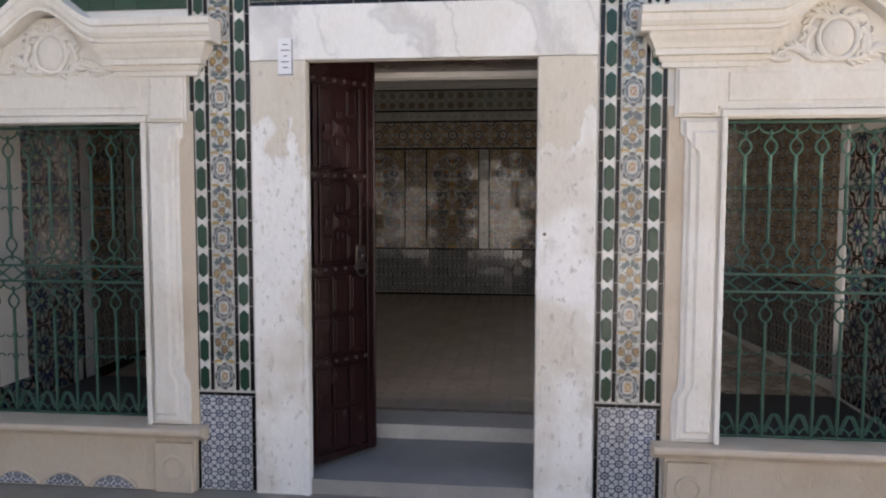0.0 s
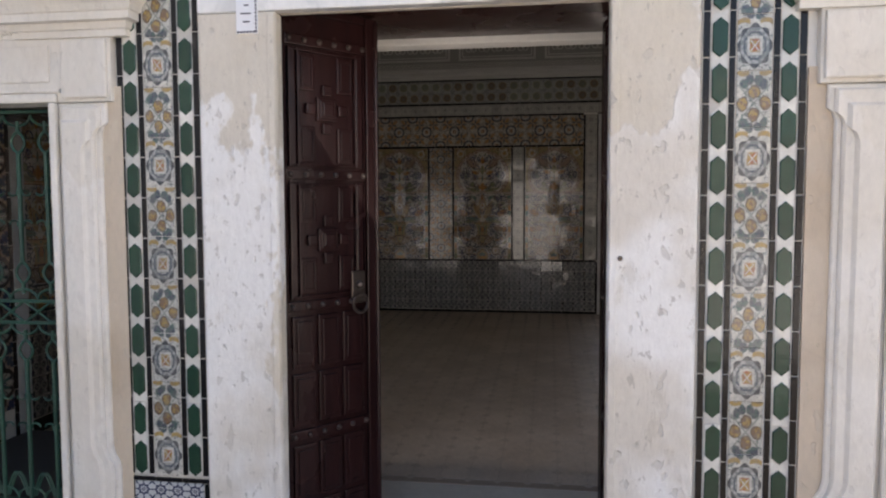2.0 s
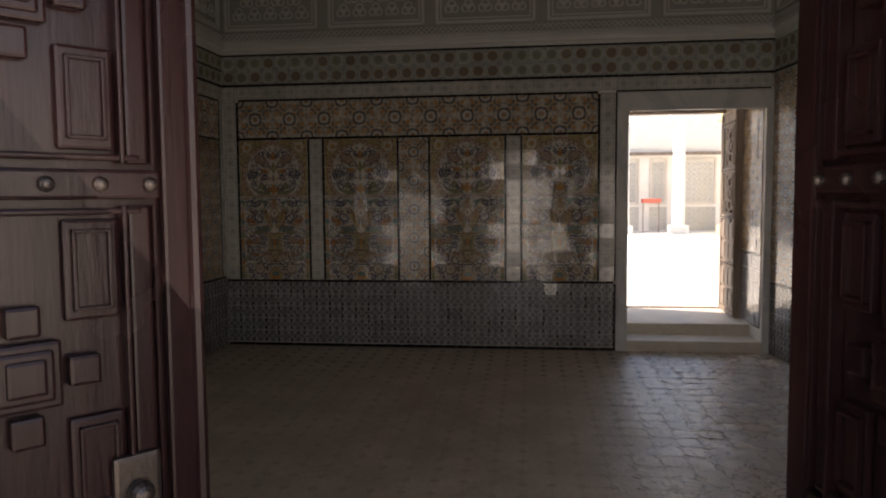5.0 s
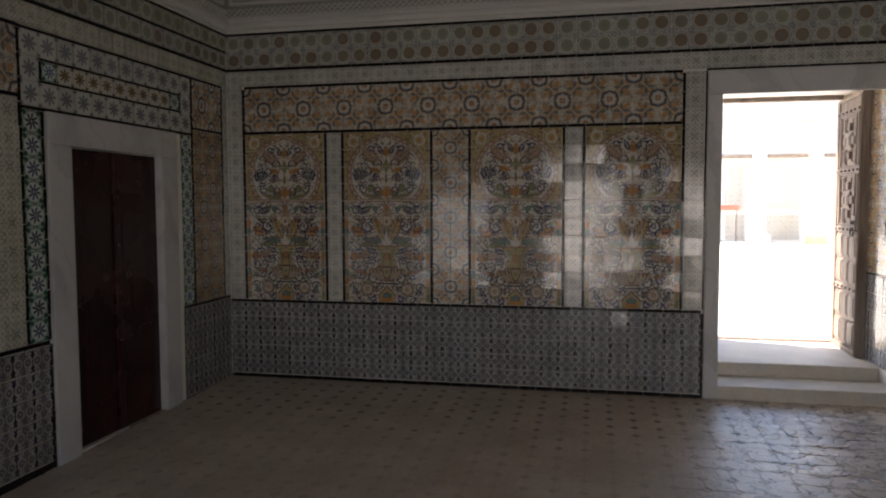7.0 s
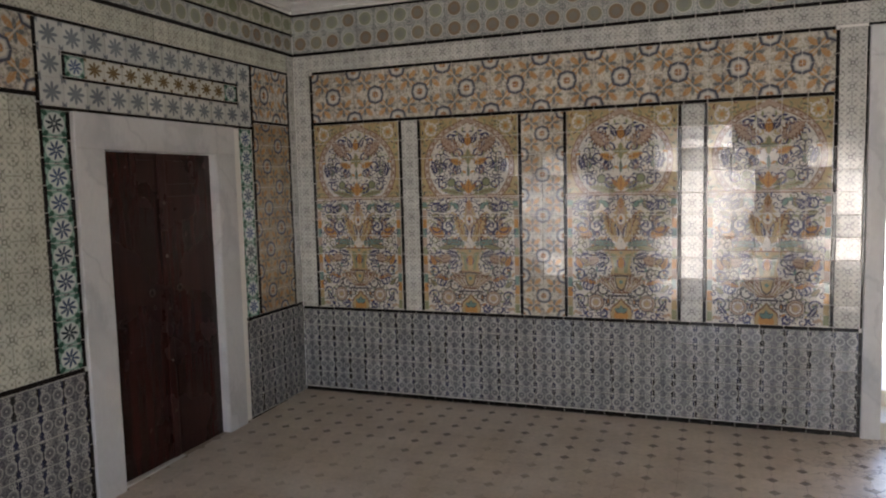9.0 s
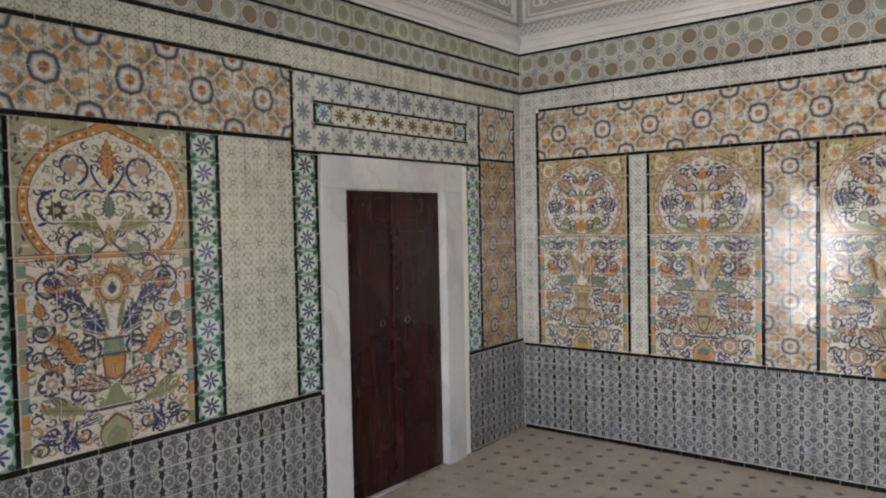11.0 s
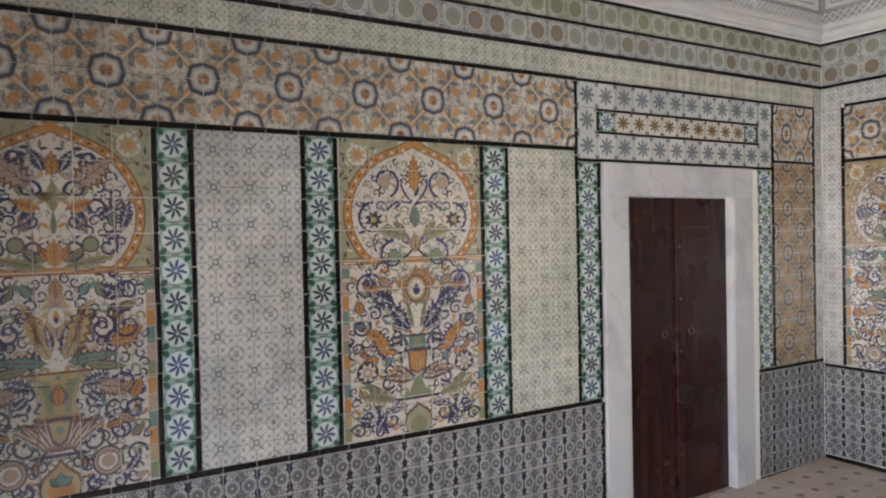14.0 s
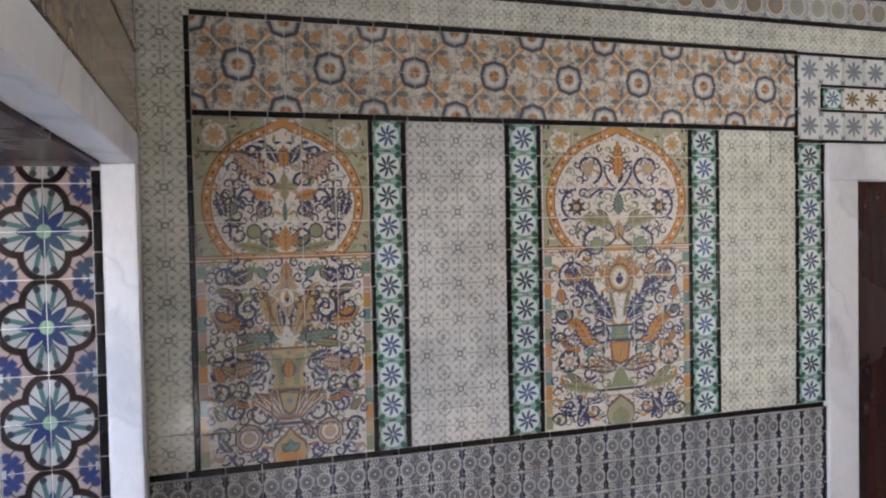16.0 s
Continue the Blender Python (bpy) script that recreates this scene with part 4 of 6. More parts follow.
        self.disc(x, y, r * 0.30, heart, k + 1, 10)

    def rect(self, x0, x1, y0, y1, ink, k):
        self.both([[(x0, y0), (x1, y0), (x1, y1), (x0, y1)]], ink, k)

    def finish(self, name, nx, ny, lean_by, w=0.76, h=1.48):
        """Cuts the shapes to the panel and along the tile joints."""
        bm = self.bm
        cuts = [(1, -w / 2 + i * w / nx) for i in range(1, nx)] + [(0, i * h / ny) for i in range(1, ny)]
        for up, g in cuts:
            for s in (-0.0017, 0.0017):
                co, no = ((g + s, 0, 0), (1, 0, 0)) if up else ((0, g + s, 0), (0, 1, 0))
                bmesh.ops.bisect_plane(bm, geom=bm.verts[:] + bm.edges[:] + bm.faces[:], plane_co=co, plane_no=no)
        for co, no in (((-w / 2 + 0.002, 0, 0), (-1, 0, 0)), ((w / 2 - 0.002, 0, 0), (1, 0, 0)), ((0, 0.002, 0), (0, -1, 0)), ((0, h - 0.002, 0), (0, 1, 0))):
            bmesh.ops.bisect_plane(bm, geom=bm.verts[:] + bm.edges[:] + bm.faces[:], plane_co=co, plane_no=no, clear_outer=True)
        gone = []
        for f in bm.faces:
            m = f.calc_center_median()
            if any(abs((m.x if up else m.y) - g) < 0.0016 for up, g in cuts):
                gone.append(f)
        bmesh.ops.delete(bm, geom=gone, context="FACES")
        r = random.Random(name + str(len(bm.verts)))
        lean = {(i, j): (r.uniform(-lean_by, lean_by), r.uniform(-lean_by, lean_by)) for i in range(nx) for j in range(ny)}
        for v in bm.verts:
            i, j = min(nx - 1, max(0, int((v.co.x + w / 2) / w * nx))), min(ny - 1, max(0, int(v.co.y / h * ny)))
            a, b = lean[i, j]
            v.co.z += a * (v.co.x + w / 2 - (i + 0.5) * w / nx) + b * (v.co.y - (j + 0.5) * h / ny)
        me = bpy.data.meshes.new(name)
        bm.to_mesh(me)
        bm.free()
        for kk in PAINT_KEYS:
            me.materials.append(PAINTS[kk])
        return me


def horseshoe(d, field, ring, rr=0.325):
    """The spandrels with their star flowers, the pointed horseshoe arch and the white ground under it."""
    cy = 1.115
    d.rect(0, 0.38, 0, 1.48, "white", -1)
    d.rect(0, 0.38, 0.89, 1.48, field, 0)

    def arch(r, tip):
        pts = []
        for i in range(25):
            a = radians(-46 + (90 + 46) * i / 24)
            q = r * (1 + tip * max(0.0, (math.degrees(a) - 70) / 20) ** 2)
            pts.append((q * math.cos(a), cy + q * 0.94 * math.sin(a)))
        return pts + [(0, cy - r * 0.676)]
    for g, tip, ink, k in ((1.09, 0.13, "brown", 1), (1.07, 0.13, ring, 2), (0.975, 0.10, "brown", 3), (0.96, 0.10, "white", 4)):
        d.both([arch(rr * g, tip)], ink, k)
    for i in range(26):
        a = radians(-42 + 128 * i / 25)
        d.disc(rr * 1.022 * math.cos(a), cy + rr * 0.96 * math.sin(a), 0.0075, "brown" if i % 2 else "white", 4, 8)
    # capitals of the arch
    for y, ink, k in ((0.878, ring, 6), (0.893, "brown", 7), (0.866, "brown", 7), (0.85, "pink", 6), (0.80, "green", 6)):
        d.rect(0.23 if y > 0.86 else 0.325, 0.38, y, y + (0.012 if k == 6 else 0.005), ink, k)
    d.rect(0.34, 0.38, 0.80, 0.85, "teal", 5)
    r = random.Random(3)
    for _ in range(420):
        x, y, a = r.uniform(0.0, 0.37), r.uniform(0.91, 1.47), r.uniform(0, 360)
        if x * x + ((y - cy) / 0.94) ** 2 > (rr * 1.13) ** 2:
            d.leaf(x, y, a, 0.038, 0.008, r.choice(("green", "green", "dark", "brown", "white", "ochre")), 2, n=5)
    d.bloom(0.292, 1.40, 0.045, 8, "ochre", "brown", 3, "white")
    d.disc(0.292, 1.40, 0.014, "orange", 6, 8)


def tendrils(d, seed, x1, y0, y1, count, k, gap=0.042, top=None):
    """Thin curls and small buds in the gaps."""
    r = random.Random(seed)
    done = []
    for _ in range(count * 8):
        x, y = r.uniform(0.035, x1), r.uniform(y0, y1)
        if len(done) >= count or any((x - a) ** 2 + (y - b) ** 2 < gap * gap for a, b in done) or (top and x * x + ((y - 1.115) / 0.94) ** 2 > top * top):
            continue
        done.append((x, y))
        if r.random() < 0.6:
            d.scroll(x, y, r.uniform(0.018, 0.03), r.uniform(0, 360), r.choice((-0.9, 0.9)), r.choice(("navy", "navy", "dark", "green")), k, 0.0045)
        else:
            a = r.uniform(0, 360)
            d.leaf(x, y, a, 0.042, 0.010, r.choice(("orange", "green", "teal", "navy", "pink")), k)
            d.leaf(x, y, a + 75, 0.034, 0.008, r.choice(("navy", "green", "ochre")), k)


def side_blocks(d):
    """Pilaster stripes of the painted frame, in blocks of colour."""
    inks = ("green", "ochre", "orange", "teal", "pink", "orange", "green", "pink", "teal", "orange", "pink")
    for i, ink in enumerate(inks):
        y = 0.01 + i * 0.071
        d.rect(0.345, 0.38, y, y + 0.068, ink, 1)
    d.rect(0.338, 0.345, 0.0, 0.79, "white", 1)


def strokes(D, rows, k):
    for x, y, r, a, t, ink in rows:
        D.scroll(x, y, r, a, t, ink, k, 0.0062)


def leaves(D, rows, k):
    for x, y, a, l, w, ink, rim in rows:
        D.leaf(x, y, a, l, w, ink, k, rim)


def vase_panel(field, ring="orange"):
    D = Design()
    horseshoe(D, field, ring)
    side_blocks(D)
    tendrils(D, 5, 0.335, 0.02, 0.87, 150, 2, 0.031)
    tendrils(D, 9, 0.29, 0.90, 1.40, 60, 6, 0.034, 0.29)
    # under the arch
    leaves(D, ((0.075, 1.225, 38, 0.19, 0.050, "pink", "brown"), (0.03, 1.285, 62, 0.10, 0.022, "navy", None), (0.11, 1.245, 75, 0.075, 0.020, "navy", None), (0.0, 1.265, 90, 0.10, 0.030, "orange", "brown"),
               (0.05, 1.135, 18, 0.11, 0.026, "orange", "ochre"), (0.255, 1.06, 72, 0.115, 0.024, "navy", None), (0.225, 1.06, 100, 0.08, 0.018, "teal", None), (0.17, 1.10, 30, 0.085, 0.022, "navy", None),
               (0.12, 1.075, 140, 0.075, 0.022, "navy", None), (0.09, 1.05, 60, 0.07, 0.018, "pink", "navy"), (0.19, 1.02, 20, 0.075, 0.018, "navy", None), (0.03, 0.905, 12, 0.20, 0.024, "green", "leaf"),
               (0.03, 0.925, 32, 0.12, 0.018, "green", None), (0.0, 0.905, 90, 0.115, 0.036, "orange", "ochre"), (0.02, 0.93, 58, 0.08, 0.018, "orange", None)), 7)
    for a in (0, 90, 180, 270):
        D.leaf(0.0, 1.185, a, 0.062, 0.020, "green", 8, "ochre")
    D.leaf(0.0, 1.03, 90, 0.10, 0.016, "teal", 8)
    D.disc(0.135, 0.995, 0.034, "dark", 7, 16)
    D.disc(0.135, 0.995, 0.027, "green", 8, 14)
    strokes(D, ((0.085, 1.21, 0.045, 200, -1.0, "navy"), (0.07, 0.975, 0.045, 250, 1.1, "navy"), (0.20, 0.985, 0.045, 90, -1.1, "navy"), (0.155, 1.14, 0.045, 300, 1.1, "navy"), (0.08, 1.09, 0.04, 60, -1.0, "navy"),
                (0.245, 1.16, 0.035, 130, 1.0, "dark"), (0.14, 1.33, 0.035, 200, -1.0, "navy")), 8)
    # middle
    leaves(D, ((0.0, 0.62, 90, 0.25, 0.042, "pink", "ochre"), (0.0, 0.78, 90, 0.09, 0.024, "orange", "brown"), (0.025, 0.54, 66, 0.25, 0.050, "ochre", "brown"), (0.06, 0.60, 74, 0.17, 0.022, "orange", None),
               (0.02, 0.575, 80, 0.11, 0.018, "navy", None), (0.035, 0.53, 6, 0.20, 0.026, "teal", None), (0.10, 0.515, -8, 0.17, 0.020, "green", None), (0.15, 0.83, -25, 0.13, 0.026, "navy", None),
               (0.19, 0.77, 40, 0.10, 0.026, "navy", None), (0.17, 0.78, 100, 0.075, 0.018, "green", "navy"), (0.09, 0.79, 60, 0.065, 0.020, "teal", None), (0.12, 0.83, 10, 0.05, 0.016, "teal", None),
               (0.20, 0.585, 28, 0.15, 0.040, "orange", "brown"), (0.24, 0.66, 100, 0.09, 0.022, "pink", "brown"), (0.28, 0.60, 60, 0.07, 0.018, "pink", None), (0.24, 0.73, 20, 0.07, 0.020, "green", None)), 4)
    D.disc(0.0, 0.71, 0.030, "white", 7, 16, 0.040)
    D.leaf(0.0, 0.685, 90, 0.055, 0.016, "orange", 8)
    D.disc(0.0, 0.70, 0.010, "navy", 10, 8)
    D.disc(0.165, 0.605, 0.022, "navy", 6, 10)
    D.disc(0.165, 0.605, 0.011, "pink", 7, 8)
    strokes(D, ((0.27, 0.66, 0.065, 80, 1.2, "navy"), (0.17, 0.66, 0.05, 30, -1.1, "navy"), (0.27, 0.80, 0.05, 200, -1.1, "navy"), (0.115, 0.72, 0.03, 300, 1.0, "dark"), (0.22, 0.71, 0.03, 100, 1.0, "dark")), 6)
    # below the lip
    leaves(D, ((0.09, 0.435, 20, 0.11, 0.022, "navy", None), (0.11, 0.405, -40, 0.075, 0.018, "navy", None), (0.15, 0.425, -10, 0.12, 0.036, "pink", "brown"), (0.28, 0.36, 65, 0.09, 0.028, "orange", None),
               (0.22, 0.38, 35, 0.09, 0.024, "ochre", "brown"), (0.22, 0.30, -30, 0.09, 0.020, "pink", None), (0.30, 0.27, 80, 0.07, 0.016, "teal", None), (0.27, 0.20, 40, 0.08, 0.018, "green", None),
               (0.17, 0.25, 15, 0.10, 0.018, "orange", None), (0.26, 0.06, 55, 0.09, 0.018, "navy", None), (0.11, 0.05, -25, 0.09, 0.016, "navy", None), (0.28, 0.03, 10, 0.06, 0.015, "pink", None), (0.10, 0.10, 100, 0.05, 0.012, "orange", None)), 5)
    strokes(D, ((0.25, 0.42, 0.05, 150, -1.1, "navy"), (0.29, 0.31, 0.045, 40, 1.1, "navy"), (0.21, 0.33, 0.04, 260, -1.0, "dark"), (0.24, 0.24, 0.05, 120, 1.1, "navy"), (0.12, 0.21, 0.05, 60, -1.0, "dark"),
                (0.29, 0.13, 0.045, 0, 1.1, "navy"), (0.13, 0.03, 0.035, 100, 1.0, "navy"), (0.22, 0.025, 0.03, 60, -1.0, "navy"), (0.07, 0.125, 0.035, 300, 1.2, "dark")), 6)
    for g, ink, k in ((1.0, "dark", 7), (0.88, "pink", 8), (0.70, "brown", 9), (0.62, "white", 10), (0.42, "pink", 11), (0.22, "ochre", 12)):
        D.disc(0.178, 0.115, 0.062 * g, ink, k, 20)
    # vase: lip, neck, ribbed bowl, foot
    D.rect(0, 0.135, 0.486, 0.496, "brown", 8)
    D.both([[(0, 0.315), (0.075, 0.315), (0.062, 0.37), (0.075, 0.44), (0.10, 0.486), (0, 0.486)]], "ochre", 7)
    D.both([[(0.02, 0.33), (0.045, 0.33), (0.05, 0.40), (0.075, 0.47), (0.03, 0.46)]], "green", 8)
    D.leaf(0, 0.36, 90, 0.09, 0.030, "orange", 9)
    D.disc(0, 0.472, 0.010, "teal", 9, 8)
    D.both([[(0, 0.18), (0.06, 0.185), (0.115, 0.24), (0.155, 0.31), (0.10, 0.30), (0.075, 0.325), (0, 0.325)]], "brown", 7)
    for i in range(5):
        D.leaf(0.012 * i, 0.19, 82 - i * 11, 0.125 + 0.012 * i, 0.010, "ochre" if i % 2 else "pink", 8, "white")
    D.both([[(0, 0.20), (0.03, 0.22), (0.05, 0.31), (0, 0.315)]], "dark", 11)
    D.both([[(0, 0.21), (0.024, 0.23), (0.04, 0.30), (0, 0.305)]], "ochre", 12)
    D.disc(0, 0.265, 0.014, "teal", 13, 8)
    D.rect(0, 0.095, 0.158, 0.172, "dark", 8)
    for g, ink, k in ((1.0, "brown", 7), (0.9, "ochre", 8), (0.62, "orange", 9)):
        D.both([[(0, 0.155 * g), (0.02 * g, 0.125 * g), (0.068 * g, 0.085 * g), (0.082 * g, 0.04 * g), (0.072 * g, 0), (0, 0)]], ink, k)
    for a in (90, 35, 145):
        D.leaf(0, 0.045, a, 0.055, 0.018, "teal", 10)
    return D


def fountain_panel():
    D = Design()
    horseshoe(D, "leaf", "orange", 0.335)
    side_blocks(D)
    tendrils(D, 15, 0.335, 0.02, 0.87, 140, 2, 0.031)
    tendrils(D, 19, 0.29, 0.90, 1.40, 44, 6, 0.038, 0.29)
    # under the arch: four flower roundels and a hanging bud
    leaves(D, ((0, 1.225, 90, 0.19, 0.034, "orange", "brown"), (0.0, 1.20, 60, 0.06, 0.014, "dark", None), (0, 1.045, 90, 0.12, 0.026, "teal", "dark"), (0.03, 1.00, 14, 0.20, 0.030, "green", "leaf"), (0.05, 1.02, 40, 0.09, 0.018, "green", None),
               (0, 0.915, 90, 0.11, 0.026, "ochre", "brown"), (0.03, 1.17, 8, 0.10, 0.010, "navy", None), (0.10, 1.19, -30, 0.07, 0.010, "dark", None), (0.025, 0.95, 60, 0.07, 0.012, "dark", None)), 7)
    for x, y, r, petal in ((0.155, 1.275, 0.046, "pink"), (0.215, 1.085, 0.050, "dark"), (0.115, 0.905, 0.044, "teal")):
        D.scroll(x, y, r * 1.75, 250 if y > 1.2 else 90, -1.0, "navy", 7, 0.0065)
        D.bloom(x, y, r, 8, petal, "ochre", 9, "white" if petal == "dark" else None)
    D.disc(0.115, 0.905, 0.026, "green", 11, 12)
    D.bend((0.0, 0.96), (0.05, 0.86), (0.17, 0.885), "dark", 8, 0.006)
    D.bend((0.0, 1.16), (0.07, 1.22), (0.075, 1.29), "navy", 8, 0.0055)
    D.bend((0.0, 1.16), (0.10, 1.20), (0.145, 1.13), "navy", 8, 0.0055)
    # middle: flaming heart between blue fronds
    for a in range(18, 91, 18):
        D.leaf(0, 0.735, a, 0.125, 0.024, "orange" if a % 36 else "ochre", 4, "brown")
        D.leaf(0, 0.735, -a, 0.095, 0.020, "ochre", 4, "brown")
    for g, ink, k in ((1.0, "brown", 7), (0.86, "ochre", 8), (0.66, "white", 9)):
        D.disc(0, 0.735, 0.058 * g, ink, k, 20, 0.07 * g)
    D.leaf(0, 0.70, 90, 0.06, 0.018, "navy", 10)
    leaves(D, ((0.035, 0.53, 52, 0.19, 0.036, "navy", "dark"), (0.12, 0.66, 28, 0.15, 0.042, "navy", "dark"), (0.22, 0.735, 65, 0.09, 0.026, "navy", None), (0.02, 0.53, 78, 0.17, 0.018, "green", "white"), (0.03, 0.515, 24, 0.15, 0.014, "navy", None),
               (0.14, 0.76, 30, 0.07, 0.026, "pink", "dark"), (0.19, 0.735, 10, 0.09, 0.028, "orange", None), (0.29, 0.62, 80, 0.08, 0.024, "orange", None),
               (0.15, 0.40, 62, 0.17, 0.042, "orange", None), (0.20, 0.50, 30, 0.09, 0.030, "orange", "ochre"), (0.15, 0.42, 178, 0.05, 0.018, "orange", None), (0.20, 0.40, -15, 0.10, 0.028, "orange", None), (0.27, 0.40, 70, 0.07, 0.018, "orange", None),
               (0.26, 0.55, 20, 0.07, 0.020, "teal", None), (0.14, 0.40, -60, 0.06, 0.018, "teal", None), (0.28, 0.84, 70, 0.07, 0.016, "navy", None), (0.23, 0.83, 120, 0.07, 0.014, "dark", None)), 5)
    for i in range(4):
        D.disc(0.09 + i * 0.035, 0.61 + i * 0.025, 0.007, "white", 9, 8)
    strokes(D, ((0.25, 0.75, 0.075, 150, -1.1, "navy"), (0.29, 0.56, 0.05, 150, 1.2, "navy"), (0.11, 0.50, 0.04, 300, -1.0, "dark"), (0.22, 0.62, 0.04, 40, 1.1, "navy"), (0.17, 0.84, 0.04, 0, 1.0, "dark"), (0.10, 0.45, 0.05, 90, 1.2, "navy"),
                (0.31, 0.45, 0.035, 220, -1.0, "dark"), (0.16, 0.27, 0.035, 200, 1.0, "navy")), 6)
    # stand: lip, stem, bud, brown fans, foot
    D.rect(0, 0.135, 0.492, 0.502, "dark", 8)
    D.rect(0, 0.045, 0.43, 0.492, "teal", 7)
    D.rect(0, 0.022, 0.435, 0.488, "green", 8)
    D.rect(0, 0.075, 0.418, 0.430, "dark", 8)
    D.both([[(0, 0.30), (0.045, 0.32), (0.055, 0.415), (0, 0.418)]], "brown", 8)
    D.both([[(0, 0.31), (0.036, 0.33), (0.045, 0.41), (0, 0.412)]], "orange", 9)
    D.leaf(0, 0.325, 90, 0.07, 0.014, "ochre", 10)
    for a, l in ((8, 0.17), (24, 0.16), (40, 0.13)):
        D.leaf(0.02, 0.275, a, l, 0.020, "brown", 7, "orange" if a == 24 else "dark")
    D.both([[(0, 0.29), (0.02, 0.275), (0.05, 0.205), (0.09, 0.19), (0, 0.19)]], "green", 9)
    D.rect(0, 0.115, 0.172, 0.186, "dark", 8)
    D.bloom(0.262, 0.335, 0.050, 8, "white", "ochre", 7, "dark")
    D.disc(0.262, 0.335, 0.026, "pink", 10, 12)
    D.disc(0.262, 0.335, 0.012, "white", 11, 8)
    leaves(D, ((0.12, 0.185, 12, 0.20, 0.030, "green", "leaf"), (0.20, 0.22, 40, 0.10, 0.020, "green", None), (0.28, 0.20, 70, 0.07, 0.014, "orange", None), (0.30, 0.13, 50, 0.05, 0.012, "orange", None),
               (0.05, 0.145, -12, 0.18, 0.014, "navy", None), (0.17, 0.12, -55, 0.10, 0.022, "navy", None), (0.24, 0.09, 15, 0.09, 0.018, "navy", None), (0.12, 0.05, 25, 0.08, 0.014, "pink", None)), 5)
    strokes(D, ((0.26, 0.11, 0.06, 120, 1.1, "navy"), (0.14, 0.085, 0.05, 60, -1.0, "navy"), (0.31, 0.05, 0.04, 10, 1.1, "dark"), (0.20, 0.03, 0.035, 200, -1.1, "navy")), 6)
    for g, ink, k in ((1.0, "brown", 7), (0.9, "leaf", 8), (0.6, "green", 9)):
        D.both([[(0, 0.155 * g), (0.02 * g, 0.14 * g), (0.068 * g, 0.10 * g), (0.078 * g, 0.05 * g), (0.055 * g, 0), (0, 0)]], ink, k)
    for x in (0.022,):
        D.disc(x, 0.05, 0.008, "orange", 11, 8)
    return D


VASE = vase_panel("leaf").finish("painted_design", 5, 10, 0.012)
VASE_OCHRE = vase_panel("ochre", "pink").finish("painted_design", 5, 10, 0.024)
FOUNTAIN = fountain_panel().finish("painted_design", 5, 10, 0.012)


def panel(wall, u0, u1, v0, v1, design, label):
    bed = tagged(zone("tile_panel", wall, u0, u1, v0, v1, label, "tile panel", ""), group="painted tile panels")
    w, hh = u1 - u0, v1 - v0
    lay(bed, 0, 0, 5, 10, w / 5, hh / 10, PAINTS["white"], tilt=0.0)
    ob = new("painted_design", design)
    ob.parent = bed
    ob.matrix_basis = Matrix.Translation((w / 2, 0, 0)) @ Matrix.Diagonal(((w - 0.008) / 0.76, hh / 1.48, 1, 1))
    return bed


ML, MT = 0.765, 2.232      # left wall: foot and head of the panelled zone
MB = 0.727                 # back wall: its foot
LBL_STAR = "column of white tiles with dark star rosettes and green corners"
LBL_LACE = "field of pale grey tiles with small geometric rings"
LBL_BORDER = "pale border of geometric tiles round the panelling"


def field(wall, u0, u1, v0, v1, size, mat, label, name="tile_field", period=(1, 1), joined=False):
    bed = zone(name, wall, u0, u1, v0, v1, label)
    nx_, ny_ = max(1, round((u1 - u0) / size)), max(1, round((v1 - v0) / size))
    (lay_joined if joined else lay)(bed, 0, 0, nx_, ny_, (u1 - u0) / nx_, (v1 - v0) / ny_, mat, period)
    return bed


DF0, DF1 = D1L - 0.208, D1R + 0.288
# left wall, from the front corner to the back corner
field(W_LEFT, YI + 0.012, 4.972, ML, 2.80, 0.16, LACE_GREEN, LBL_BORDER)
liners("tile_liner", W_LEFT, 4.974, ML, 2.642 - ML, True, 0.018)
panel(W_LEFT, 4.994, 5.728, ML, MT, VASE, "tile panel painted with a vase of flowers under an arch")
liners("tile_liner", W_LEFT, 5.730, ML, MT - ML, True, 0.016)
field(W_LEFT, 5.748, 5.876, ML, MT, 0.133, STAR, LBL_STAR, "star_column")
liners("tile_liner", W_LEFT, 5.878, ML, MT - ML, True, 0.018)
field(W_LEFT, 5.899, 6.374, ML, MT, 0.158, LACE, LBL_LACE)
liners("tile_liner", W_LEFT, 6.376, ML, MT - ML, True, 0.018)
field(W_LEFT, 6.397, 6.538, ML, MT, 0.133, STAR, LBL_STAR, "star_column")
liners("tile_liner", W_LEFT, 6.540, ML, MT - ML, True, 0.016)
panel(W_LEFT, 6.558, 7.376, ML, MT, FOUNTAIN, "tile panel painted with a fountain and birds under an arch")
liners("tile_liner", W_LEFT, 7.379, ML, MT - ML, True, 0.016)
field(W_LEFT, 7.397, 7.543, ML, MT, 0.133, STAR, LBL_STAR, "star_column")
liners("tile_liner", W_LEFT, 7.545, ML, MT - ML, True, 0.016)
field(W_LEFT, 7.563, 8.046, ML, MT, 0.158, LACE_GREEN, LBL_LACE)
liners("tile_liner", W_LEFT, 8.048, ML, 2.642 - ML, True, 0.018)
field(W_LEFT, 8.068, 8.222, ML, 2.172, 0.141, STAR, LBL_STAR, "star_column")
liners("tile_liner", W_LEFT, 8.224, ML, 2.172 - ML, True, 0.016)
field(W_LEFT, 9.742, 9.885, ML, 2.172, 0.141, STAR, LBL_STAR, "star_column")
liners("tile_liner", W_LEFT, 9.90, ML, 2.642 - ML, True, 0.018)
